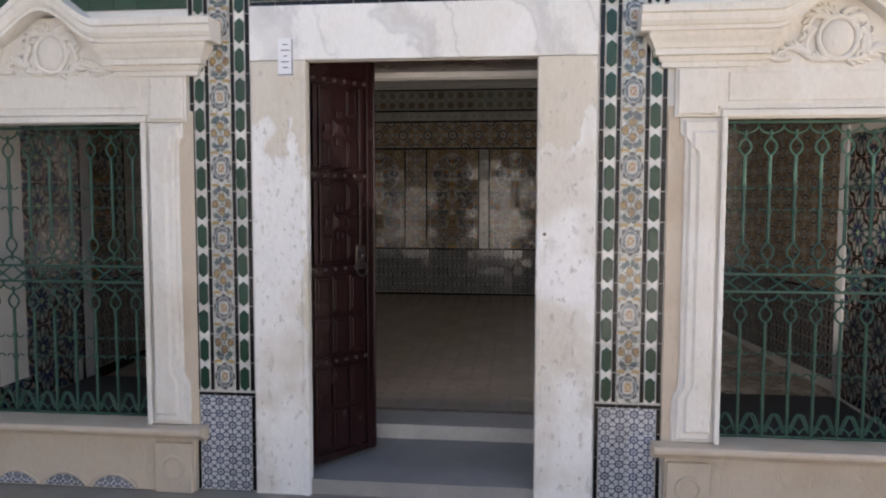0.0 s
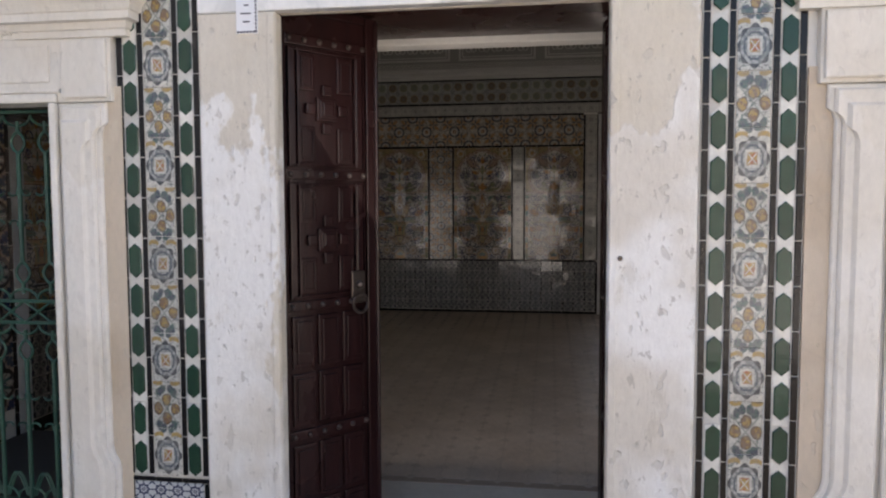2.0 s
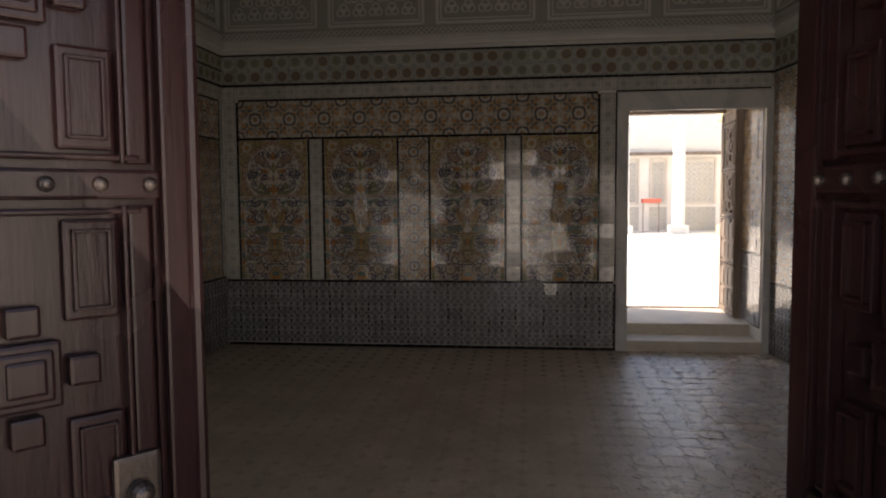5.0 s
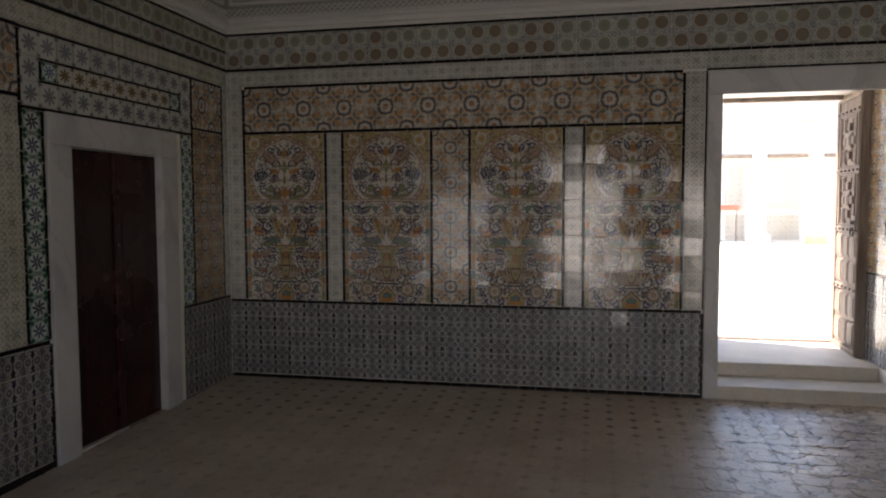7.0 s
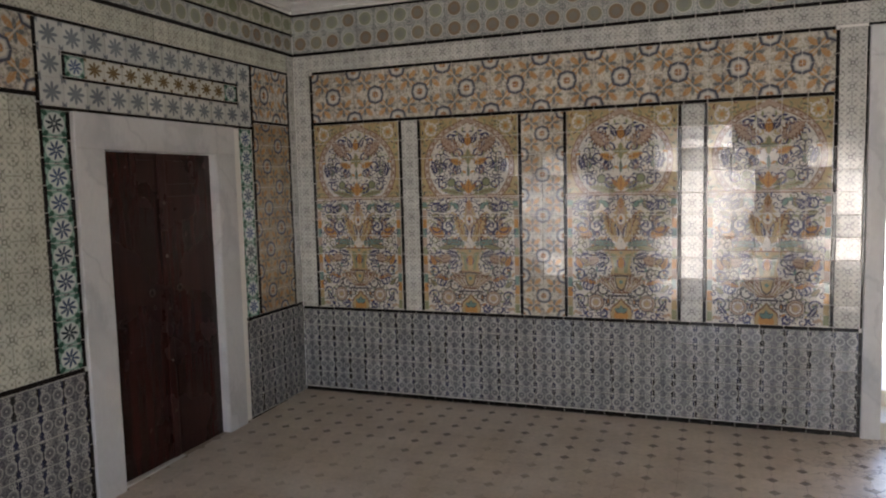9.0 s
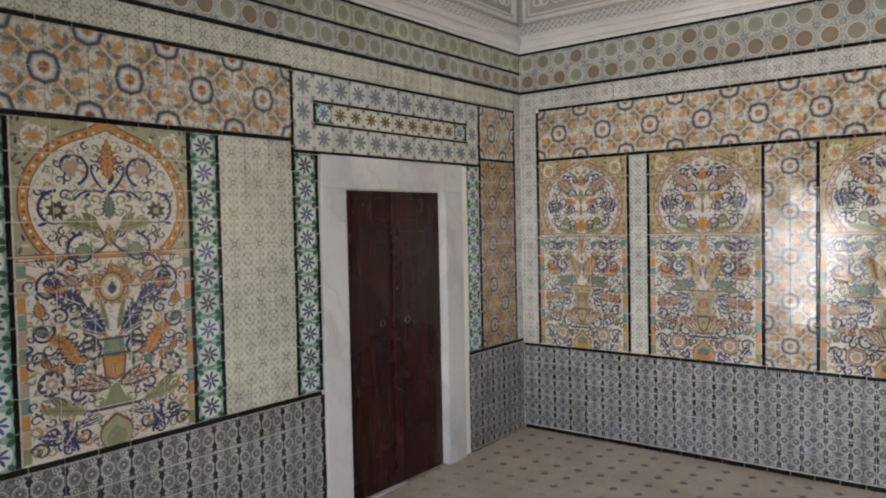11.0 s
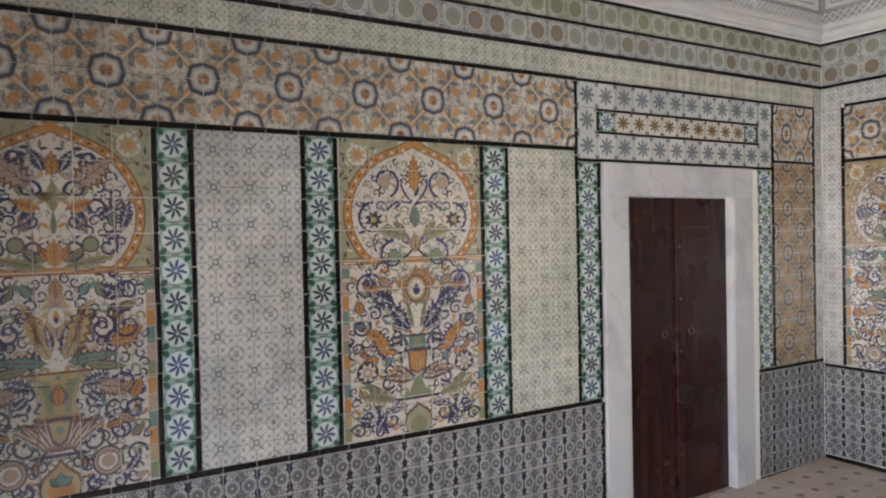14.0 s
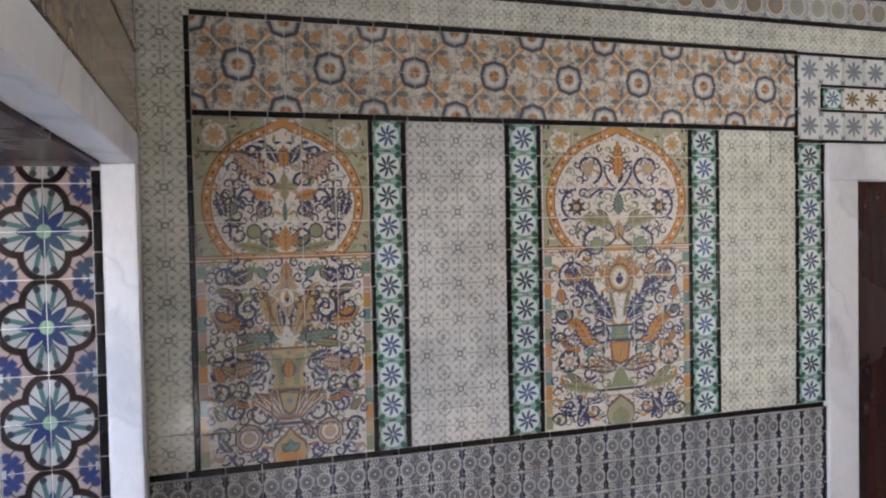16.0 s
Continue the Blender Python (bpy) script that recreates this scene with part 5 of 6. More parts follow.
field(W_LEFT, 9.92, 10.395, ML, 2.225, 0.1585, ORANGE_COL, "column of ochre floral tiles beside the door", "ochre_column", (2, 2))
liners("tile_liner", W_LEFT, 9.92, 2.228, 0.475, False, 0.018)
field(W_LEFT, 9.92, 10.395, 2.249, 2.642, 0.1585, FRIEZE, "square of ochre floral tiles beside the door", "ochre_square", (2, 2))
liners("tile_liner", W_LEFT, 10.397, ML, 2.642 - ML, True, 0.018)
field(W_LEFT, 10.417, YB - 0.012, ML, 2.80, 0.12, LACE, LBL_BORDER)
# lintel of stars over the small door
bed = zone("star_lintel", W_LEFT, 8.068, 9.898, 2.194, 2.642, "overdoor panel of grey star tiles round a row of brown stars")
n = 12
w = 1.83 / n
lay(bed, 0, 0, n, 1, w, 0.148, STAR_GREY)
lay(bed, 0, 0.30, n, 1, w, 0.148, STAR_GREY)
lay(bed, 0, 0.148, 1, 1, w, 0.152, STAR_GREY)
lay(bed, 11 * w, 0.148, 1, 1, w, 0.152, STAR_GREY)
lay(bed, w + 0.018, 0.166, 1, 1, 0.13, 0.116, STAR)
lay(bed, w + 0.148, 0.166, 9, 1, (10 * w - 0.296) / 9, 0.116, STAR_BROWN)
lay(bed, 11 * w - 0.148, 0.166, 1, 1, 0.13, 0.116, STAR)
for x, y, a, b in ((w, 0.148, 10 * w, 0.018), (w, 0.282, 10 * w, 0.018)):
    lay(bed, x, y, 11, 1, a / 11, b, BLACK, d=0.009, name="liner")
for x in (w, 11 * w - 0.018):
    lay(bed, x, 0.166, 1, 1, 0.018, 0.116, BLACK, d=0.009, name="liner")
liners("tile_liner", W_LEFT, 8.068, 2.174, 1.83, False, 0.018)
# friezes
for wall, u0, u1 in ((W_LEFT, 4.994, 8.046), (W_BACK, -3.468, 0.350)):
    bed = zone("tile_frieze", wall, u0, u1, 2.258, 2.642, "frieze of white, orange and navy medallion tiles")
    n = round((u1 - u0) / 0.1908)
    lay(bed, 0, 0, n, 2, (u1 - u0) / n, 0.192, FRIEZE, (2, 2), 1.1)
    liners("tile_liner", wall, u0, 2.234, u1 - u0, False, 0.022)
    liners("tile_liner", wall, u0, 2.644, (8.066 if wall is W_LEFT else u1) - u0, False, 0.02)
liners("tile_liner", W_LEFT, 8.068, 2.644, 2.345, False, 0.016)
# back wall
field(W_BACK, XL + 0.012, -3.492, MB, 2.80, 0.15, LACE, LBL_BORDER)
liners("tile_liner", W_BACK, -3.490, MB, 2.642 - MB, True, 0.02)
for u0, u1 in ((-3.466, -2.704), (-2.522, -1.735), (-1.376, -0.602), (-0.414, 0.350)):
    panel(W_BACK, u0, u1, MB, MT, VASE_OCHRE, "glossy tile panel painted with a vase under an ochre arch")
for u in (-2.702, -2.542, -1.733, -1.396, -0.600, -0.434, 0.352):
    liners("tile_liner", W_BACK, u, MB, (2.642 if u > 0 else MT) - MB, True, 0.018)
field(W_BACK, -2.682, -2.544, MB, MT, 0.138, LACE, LBL_LACE, "lace_column")
field(W_BACK, -0.580, -0.436, MB, MT, 0.144, LACE, LBL_LACE, "lace_column")
field(W_BACK, -1.713, -1.398, MB, MT, 0.157, FRIEZE, "column of floral medallion tiles between two panels", "floral_column", (2, 2))
field(W_BACK, 0.372, 0.522, MB, 2.652, 0.150, LACE, LBL_BORDER)
field(W_BACK, 0.372, 0.528, 2.668, 2.80, 0.132, LACE, LBL_BORDER)
liners("tile_liner", W_BACK, 0.528, 0.725, 1.925, True, 0.008)
# bands above, on both walls
field(W_LEFT, 4.974, 10.415, 2.668, 2.80, 0.136, LACE_GREEN, LBL_BORDER, "tile_band")
field(W_BACK, -3.490, 0.370, 2.668, 2.80, 0.136, LACE, LBL_BORDER, "tile_band")
field(W_BACK, 0.530, 2.05, 2.668, 2.80, 0.136, LACE, LBL_BORDER, "tile_band")
liners("tile_liner", W_LEFT, YI, 2.803, YB - YI)
liners("tile_liner", W_BACK, XL, 2.803, 2.06 - XL)
field(W_LEFT, YI, YB - 0.012, 2.827, 2.968, 0.14, RINGS, "band of brown ring-patterned tiles", "tile_band")
liners("tile_liner", W_LEFT, YI, 2.970, YB - YI, False, 0.014)
field(W_LEFT, YI, YB - 0.012, 2.986, 3.122, 0.14, RINGS_GREEN, "band of green leaf-patterned tiles", "tile_band")
field(W_BACK, XL + 0.012, 2.05, 2.827, 3.122, 0.148, RINGS, "double band of brown and green ring tiles", "tile_band")
liners("tile_liner", W_LEFT, YI, 3.124, YB - YI, False, 0.016)
liners("tile_liner", W_BACK, XL, 3.124, 2.06 - XL, False, 0.016)
# dado
for u0, u1 in ((YI + 0.012, DF0 - 0.02), (DF1, YB - 0.012)):
    bed = zone("tile_dado", W_LEFT, u0, u1, 0.0, 0.735, "dado of grey and white tiles with dark buds")
    n = max(1, round((u1 - u0) / 0.147))
    lay(bed, 0, 0, n, 5, (u1 - u0) / n, 0.147, DADO)
    liners("tile_liner", W_LEFT, u0, 0.738, u1 - u0, False, 0.025)
    liners("base_liner", W_LEFT, u0, -0.13, u1 - u0, False, 0.128)
liners("tile_liner", W_LEFT, DF0 - 0.019, -0.1, 0.84, True, 0.018)
bed = zone("tile_dado", W_BACK, XL + 0.012, 0.520, 0.015, 0.70, "dado of grey and white tiles with dark buds")
lay(bed, 0, 0.021, 29, 5, (0.520 - XL - 0.012) / 29, 0.1332, DADO, tilt=1.2)
liners("tile_liner", W_BACK, XL + 0.012, 0.702, 0.51 - XL, False, 0.022)
liners("tile_liner", W_BACK, 0.522, 0.0, 0.70, True, 0.016)
liners("base_liner", W_BACK, XL + 0.012, -0.06, 0.51 - XL, False, 0.092)
liners("tile_liner", W_BACK, 0.53, 2.655, 1.5, False, 0.012)
# right wall and the inside of the front wall
n = 38
bed = zone("tile_wall", W_RIGHT, 0.01, RIGHT_LEN - 0.01, 0.0, 2.80, "wall of glossy floral tiles over a grey dado")
lay_joined(bed, 0, 0, n, 5, (RIGHT_LEN - 0.02) / n, 0.142, DADO)
lay_joined(bed, 0, 0.735, n, 14, (RIGHT_LEN - 0.02) / n, 0.1475, FRIEZE, (2, 2))
liners("tile_liner", W_RIGHT, 0.01, 0.712, RIGHT_LEN - 0.02, False, 0.02)
liners("tile_liner", W_RIGHT, 0.01, 2.803, RIGHT_LEN - 0.02)
field(W_RIGHT, 0.01, RIGHT_LEN - 0.01, 2.827, 3.122, 0.148, RINGS, "double band of brown and green ring tiles", "tile_band", joined=True)
for u0, u1 in ((-2.69, -WINR1 - 0.10), (-WINL0 + 0.10, -XL - 0.012)):
    field(W_INNER, u0 + 0.01, u1 - 0.01, 0.0, 2.13, 0.15, LACE_GREEN, "narrow wall of pale green geometric tiles", joined=True)
for u0, u1 in ((-2.69, -DOOR_R), (-DOOR_L, -XL - 0.012)):
    liners("tile_liner", W_INNER, u0 + 0.002, 2.135, u1 - u0 - 0.004, False, 0.018)
    field(W_INNER, u0 + 0.002, u1 - 0.002, 2.160, 2.468, 0.154, ORANGE_COL, "band of ochre floral tiles over a window recess", joined=True, period=(2, 2))
liners("tile_liner", W_INNER, -2.69, 2.474, 2.69 - XL - 0.012, False, 0.018)
field(W_INNER, -2.69, -XL - 0.012, 2.498, 2.80, 0.151, ORANGE_COL, "band of ochre floral tiles above the openings", joined=True, period=(2, 2))
field(W_INNER, -2.69, -XL - 0.012, 2.827, 3.122, 0.148, RINGS, "double band of brown and green ring tiles", "tile_band", joined=True)


# ---- stucco: moulding, framed panels of lattice and arches ----
PROFILE = [(-0.01, 3.142), (0.018, 3.142), (0.018, 3.158), (0.036, 3.162), (0.036, 3.172), (0.022, 3.182), (0.026, 3.20), (0.042, 3.218), (0.066, 3.226), (0.066, 3.246), (0.048, 3.252), (0.048, 3.262), (0.024, 3.272), (0.024, 3.285), (-0.01, 3.285)]


def stucco(wall, u0, u1, count):
    tagged(part("stucco_moulding", extrude_profile(bmesh.new(), PROFILE, u0, u1), STUCCO, None, "", wall), "white plaster moulding above the tiles", "moulding", kind="structure")
    bed = tagged(part("stucco_ground", box(u0, u1, 3.285, 4.35, 0, 0.006), STUCCO_SHADED, None, "carved white stucco frieze with framed panels", wall), category="stucco", kind="structure")
    # diagonal fret along the foot
    bm = bmesh.new()
    n = int((u1 - u0) / 0.028)
    for row in range(3):
        for i in range(n):
            x, y = u0 + (i + 0.5) * (u1 - u0) / n, 3.297 + row * 0.026
            s = 0.011 if (i + row) % 2 else -0.011
            q = [(x - 0.013, y - s - 0.0045), (x - 0.013, y - s + 0.0045), (x + 0.013, y + s + 0.0045), (x + 0.013, y + s - 0.0045)]
            a = [bm.verts.new((*c2, 0.024)) for c2 in q]
            b = [bm.verts.new((*c2, 0.004)) for c2 in q]
            bm.faces.new(a if s < 0 else a)
            for k in range(4):
                bm.faces.new((a[k], a[(k + 1) % 4], b[(k + 1) % 4], b[k]))
    bmesh.ops.recalc_face_normals(bm, faces=bm.faces)
    tagged(part("fret", bm, STUCCO, bed), kind="stuff")
    step = (u1 - u0) / count
    for i in range(count):
        x0, x1, y0, y1 = u0 + i * step + 0.06, u0 + (i + 1) * step - 0.06, 3.39, 4.25
        bm = bmesh.new()
        for g, t, z in ((0.0, 0.028, 0.03), (0.045, 0.014, 0.022)):
            add_box(bm, x0 + g, x1 - g, y0 + g, y0 + g + t, 0.004, z, 0.004)
            add_box(bm, x0 + g, x1 - g, y1 - g - t, y1 - g, 0.004, z, 0.004)
            add_box(bm, x0 + g, x0 + g + t, y0 + g + t, y1 - g - t, 0.004, z, 0.004)
            add_box(bm, x1 - g - t, x1 - g, y0 + g + t, y1 - g - t, 0.004, z, 0.004)
        part("panel_moulding", bm, STUCCO, bed)
        # interlaced trefoil arches
        bm = bmesh.new()
        m = max(3, round((x1 - x0 - 0.16) / 0.17))
        s = (x1 - x0 - 0.16) / m
        for k in range(m):
            for row in range(5):
                cx, cy = x0 + 0.08 + (k + (0.5 if row % 2 == 0 else 0.0)) * s, y0 + 0.15 + row * 0.14
                if cx < x0 + 0.1 or cx > x1 - 0.1:
                    continue
                for dx, dy, r in ((-0.032, 0, 0.036), (0.032, 0, 0.036), (0, 0.05, 0.038)):
                    add_ring(bm, (cx + dx, cy + dy, 0.012), r, 0.0085, (1, 0, 0), (0, 1, 0), 12, 4)
                add_ring(bm, (cx, cy + 0.012, 0.009), 0.018, 0.006, (1, 0, 0), (0, 1, 0), 8, 4)
        tagged(part("arabesque", bm, STUCCO, bed), kind="stuff")


stucco(W_LEFT, YI, YB, 5)
stucco(W_BACK, XL, 2.06, 5)
stucco(W_RIGHT, 0, RIGHT_LEN, 5)
stucco(W_INNER, -2.7, -XL, 5)


# ---- facade: tile strips beside the door ----
def hex_mesh():
    w, hh, c = 0.056, 0.150, 0.024
    pts = [(w / 2, 0.0), (w, c), (w, hh - c), (w / 2, hh), (0.0, hh - c), (0.0, c)]
    pts = [(x, y) for x, y in pts]
    verts = [(x, y, 0) for x, y in pts] + [(x, y, 0.006) for x, y in pts] + [(w / 2 + (x - w / 2) * 0.88, hh / 2 + (y - hh / 2) * 0.95, 0.009) for x, y in pts]
    faces = [tuple(range(12, 18))] + [(k + i, k + (i + 1) % 6, k + 6 + (i + 1) % 6, k + 6 + i) for k in (0, 6) for i in range(6)]
    me = bpy.data.meshes.new("green_tile")
    me.from_pydata(verts, [], faces)
    me.materials.append(GREEN_HEX)
    return me


HEX = hex_mesh()


def strip(u0, v0, v1):
    bed = zone("tile_strip", W_FACADE, u0, u0 + 0.378, v0, v1, "upright strip of green, black and blossom tiles", thick=0.008)
    hh = v1 - v0
    x = 0.0
    for kind, w in (("b", 0.033), ("g", 0.062), ("b", 0.03), ("c", 0.128), ("b", 0.03), ("g", 0.062), ("b", 0.033)):
        if kind == "b":
            n = round(hh / 0.168)
            lay(bed, x + 0.002, 0.004, 1, n, w - 0.004, hh / n, BLACK, d=0.010, name="liner", tilt=0.8)
        elif kind == "g":
            lay(bed, x, 0, 1, round(hh / 0.32), w, hh / round(hh / 0.32), WHITE_TILE, d=0.007, name="white_tile")
            n = int(hh / 0.164)
            for i in range(n):
                ob = new("green_tile", HEX)
                ob.parent = bed
                t = radians(1.0)
                ob.matrix_basis = Matrix.Translation((x + 0.003 + rng.uniform(-0.001, 0.001), i * hh / n + 0.004, 0.009)) @ Euler((rng.uniform(-t, t), rng.uniform(-t, t), rng.uniform(-0.015, 0.015))).to_matrix().to_4x4()
        else:
            n = 2 * round(hh / 0.40)
            lay(bed, x, 0, 1, n, w, hh / n, BLOSSOM, (1, 2), tilt=0.4, d=0.009)
        x += w


for u0 in (-1.926, 0.472):
    strip(u0, 0.312, 3.25)
    bed = zone("tile_strip_foot", W_FACADE, u0, u0 + 0.378, -0.305, 0.308, "foot of blue and white tiles below a tile strip")
    lay(bed, 0.028, 0.0, 2, 4, 0.161, 0.147, DADO_BLUE)
    lay(bed, 0.0, 0.588, 3, 1, 0.126, 0.022, BLACK, d=0.010, name="liner")
    for x in (0.0, 0.352):
        lay(bed, x, 0, 1, 4, 0.026, 0.147, BLACK, d=0.010, name="liner")
liners("tile_liner", W_FACADE, -1.545, 2.604, 2.01, False, 0.022)
bed = zone("green_tile_row", W_FACADE, -1.545, 0.465, 2.63, 3.25, "rows of green glazed tiles above the marble lintel")
lay(bed, 0, 0, 14, 4, 2.01 / 14, 0.155, GREEN_HEX, tilt=0.9)
for u0, u1 in ((-3.9, -1.93), (0.853, 3.0)):
    bed = zone("green_tile_row", W_FACADE, u0, u1, 2.60, 3.25, "rows of green glazed tiles above the window cornice")
    lay_joined(bed, 0, 0, round((u1 - u0) / 0.15), 4, (u1 - u0) / round((u1 - u0) / 0.15), 0.16, GREEN_HEX)

# small tile notice by the door
note = tagged(new("door_sign"), "small white enamel sign with blue border beside the door", "sign")
note.matrix_basis = W_FACADE @ at(-1.372, 2.195, 0.026)
part("plate", box(0, 0.092, 0, 0.215, 0.0, 0.008, 0.002), PAPER, note)
bm = bmesh.new()
for i in range(14):
    add_box(bm, 0.082, 0.090, 0.004 + i * 0.0149, 0.014 + i * 0.0149, 0.007, 0.0095)
for i in range(6):
    add_box(bm, 0.004 + i * 0.0135, 0.013 + i * 0.0135, 0.003, 0.011, 0.007, 0.0095)
part("border", bm, INK, note, "blue-black dashed border")
for i, (a, b) in enumerate(((0.03, 0.06), (0.02, 0.065), (0.035, 0.055), (0.02, 0.07), (0.03, 0.06))):
    part("writing", box(a, b, 0.045 + i * 0.033, 0.051 + i * 0.033, 0.007, 0.0092), INK, note)
# rusty nail hole in the jamb
tagged(part("nail", add_rod(bmesh.new(), (0.178, 1.282, 0.02), (0.178, 1.282, 0.04), 0.012, 10, 0.007), BRASS, None, "rusty iron nail in the whitewashed jamb", W_FACADE), category="nail")


# ---- facade: window surrounds ----
def plate(bm, pts, w0, w1, chamfer=0.0):
    """A flat stone cut to an outline, with a chamfered front edge."""
    n = len(pts)
    cx, cy = sum(q[0] for q in pts) / n, sum(q[1] for q in pts) / n
    inset = [(x + (chamfer if x < cx else -chamfer), y + (chamfer if y < cy else -chamfer)) for x, y in pts]
    rows = [[bm.verts.new((x, y, w)) for x, y in ring] for ring, w in ((pts, w0), (pts, w1 - chamfer), (inset, w1))]
    for a, b in zip(rows, rows[1:]):
        for i in range(n):
            j = (i + 1) % n
            bm.faces.new((a[i], a[j], b[j], b[i]))
    bm.faces.new(rows[2])
    bmesh.ops.recalc_face_normals(bm, faces=bm.faces)
    return bm


def moulded_block(bm, prof, a, b):
    """A cornice block whose profile (out, up) returns round both ends."""
    rows = [[bm.verts.new(q) for q in ((a - w, y, 0), (a - w, y, w), (b + w, y, w), (b + w, y, 0))] for w, y in prof]
    for r0, r1 in zip(rows, rows[1:]):
        for i in range(3):
            bm.faces.new((r0[i], r0[i + 1], r1[i + 1], r1[i]))
    bm.faces.new(rows[0])
    bm.faces.new(list(reversed(rows[-1])))
    bmesh.ops.recalc_face_normals(bm, faces=bm.faces)
    return bm


def acanthus(bm, pts, r0, r1, depth):
    """A carved frond: a tapering ridge along a bent line, with short lobes on its outer side."""
    n = 10
    p0, c, p1 = (Vector(q) for q in pts)
    line = [(1 - t) ** 2 * p0 + 2 * t * (1 - t) * c + t * t * p1 for t in (i / n for i in range(n + 1))]
    for i in range(n):
        f = i / n
        add_rod(bm, (*line[i], depth), (*line[i + 1], depth), r0 + (r1 - r0) * f, 8, r0 + (r1 - r0) * (f + 1 / n))
    for i in range(1, n, 2):
        d = (line[i + 1] - line[i]).normalized()
        side = Vector((d.y, -d.x))
        r = r0 + (r1 - r0) * i / n
        q = line[i] + side * r * 1.1
        bmesh.ops.create_uvsphere(bm, u_segments=8, v_segments=6, radius=1.0,
                                  matrix=Matrix.LocRotScale((q.x, q.y, depth - 0.004), Euler((0, 0, math.atan2(d.y, d.x) - 0.6)), (r * 2.0, r * 0.8, r * 0.9)))


def window_surround(u0, u1, name):
    """Carved marble surround with eared pilasters, cornice ends, raised pediment, cartouche, sill and apron."""
    E0, E1 = u0 - 0.312, u1 + 0.312
    root = tagged(part(name, box(E0 + 0.03, E1 - 0.03, 1.935, 2.205, -0.09, 0.040, 0.006), CARVED, None, "carved white marble window surround with cornice and sill", W_FACADE), category="window surround", kind="structure")
    mid = (u0 + u1) / 2
    for s, edge, far in ((-1, u0, E0), (1, u1, E1)):
        # the pale wall strip beside the pilaster
        part("wall_strip", box(min(far, edge + s * 0.22), max(far, edge + s * 0.22), 0.10, 2.0, -0.02, 0.016), APRON, root)

        def outline(grow, foot_top, head):
            """From the opening outwards: foot flared in an S, plain shaft, ear below the lintel."""
            q = [(0.002, 0.103), (0.262 - grow, 0.103), (0.262 - grow, 0.33), (0.255 - grow, 0.37), (0.235 - grow, 0.40), (0.225 - grow, 0.44),
                 (0.222 - grow, head - 0.13), (0.232 - grow, head - 0.10), (0.250 - grow, head - 0.085), (0.250 - grow, head), (0.002, head)]
            return [(edge + s * (x + (0.05 if x < 0.01 and grow else 0)), y + (foot_top if y < 0.2 else 0)) for x, y in (q if s > 0 else q[::-1])]
        post = part("pilaster", plate(bmesh.new(), outline(0, 0, 1.932), -0.09, 0.034, 0.006), CARVED, root)
        part("raised_border", plate(bmesh.new(), outline(0.022, 0.02, 1.915), 0.03, 0.054, 0.009), CARVED, post)
        part("sunk_panel", plate(bmesh.new(), outline(0.062, 0.06, 1.86), 0.04, 0.068, 0.013), CARVED, post)
        a, b = sorted((edge + s * 0.002, edge + s * 0.034))
        part("bead", box(a, b, 0.103, 1.932, 0.036, 0.066, 0.010), CARVED, post)
        # framed block at the end of the lintel
        a, b = sorted((edge + s * 0.06, edge + s * 0.27))
        part("lintel_block", box(a, b, 1.95, 2.195, 0.036, 0.058, 0.009), CARVED, root)
    part("architrave", box(u0 - 0.035, u1 + 0.035, 1.932, 1.972, 0.036, 0.062, 0.010), CARVED, root)
    part("architrave", box(u0 - 0.05, u1 + 0.05, 1.976, 1.992, 0.036, 0.054, 0.005), CARVED, root)
    part("lintel_panel", box(u0 + 0.0, u1 - 0.0, 2.02, 2.175, 0.036, 0.047, 0.006), CARVED, root)
    # lower mouldings stand at the two ends only
    low = [(0.0, 2.204), (0.050, 2.204), (0.050, 2.232), (0.058, 2.236), (0.066, 2.262), (0.090, 2.266), (0.090, 2.298), (0.098, 2.302), (0.108, 2.326), (0.126, 2.352), (0.132, 2.366), (0.132, 2.384), (0.0, 2.386)]
    top = [(0.0, 2.384), (0.150, 2.384), (0.150, 2.405), (0.160, 2.410), (0.172, 2.432), (0.172, 2.468), (0.186, 2.474), (0.186, 2.512), (0.0, 2.516)]
    for a, b in ((E0, u0 + 0.11), (u1 - 0.11, E1)):
        part("cornice_foot", moulded_block(bmesh.new(), low, a, b), CARVED, root)
    # the top moulding runs through and swings up over the middle
    bm = bmesh.new()
    rings = []
    run = [E0 - 0.18] + [mid - 0.36 + 0.72 * i / 24 for i in range(25)] + [E1 + 0.18]
    for x in run:
        t = max(-1.0, min(1.0, (x - mid) / 0.36))
        lift = 0.19 * (math.cos(math.pi * t) * 0.5 + 0.5)
        rings.append([bm.verts.new((x, y + lift, w)) for w, y in top])
    for r0, r1 in zip(rings, rings[1:]):
        for k in range(len(top)):
            k2 = (k + 1) % len(top)
            bm.faces.new((r0[k], r1[k], r1[k2], r0[k2]))
    bm.faces.new(rings[0])
    bm.faces.new(rings[-1])
    bmesh.ops.recalc_face_normals(bm, faces=bm.faces)
    part("pediment", bm, CARVED, root)
    part("tympanum", box(u0 + 0.05, u1 - 0.05, 2.20, 2.56, 0.0, 0.04, 0.01), CARVED, root)
    # cartouche with fronds
    bm = bmesh.new()
    bmesh.ops.create_uvsphere(bm, u_segments=24, v_segments=14, radius=1.0, matrix=Matrix.LocRotScale((mid, 2.345, 0.045), None, (0.085, 0.10, 0.035)))
    add_ring(bm, (mid, 2.345, 0.052), 0.100, 0.015, (1, 0, 0), (0, 1.12, 0), 28, 8)
    part("cartouche", bm, CARVED, root, "oval carved cartouche")
    bm = bmesh.new()
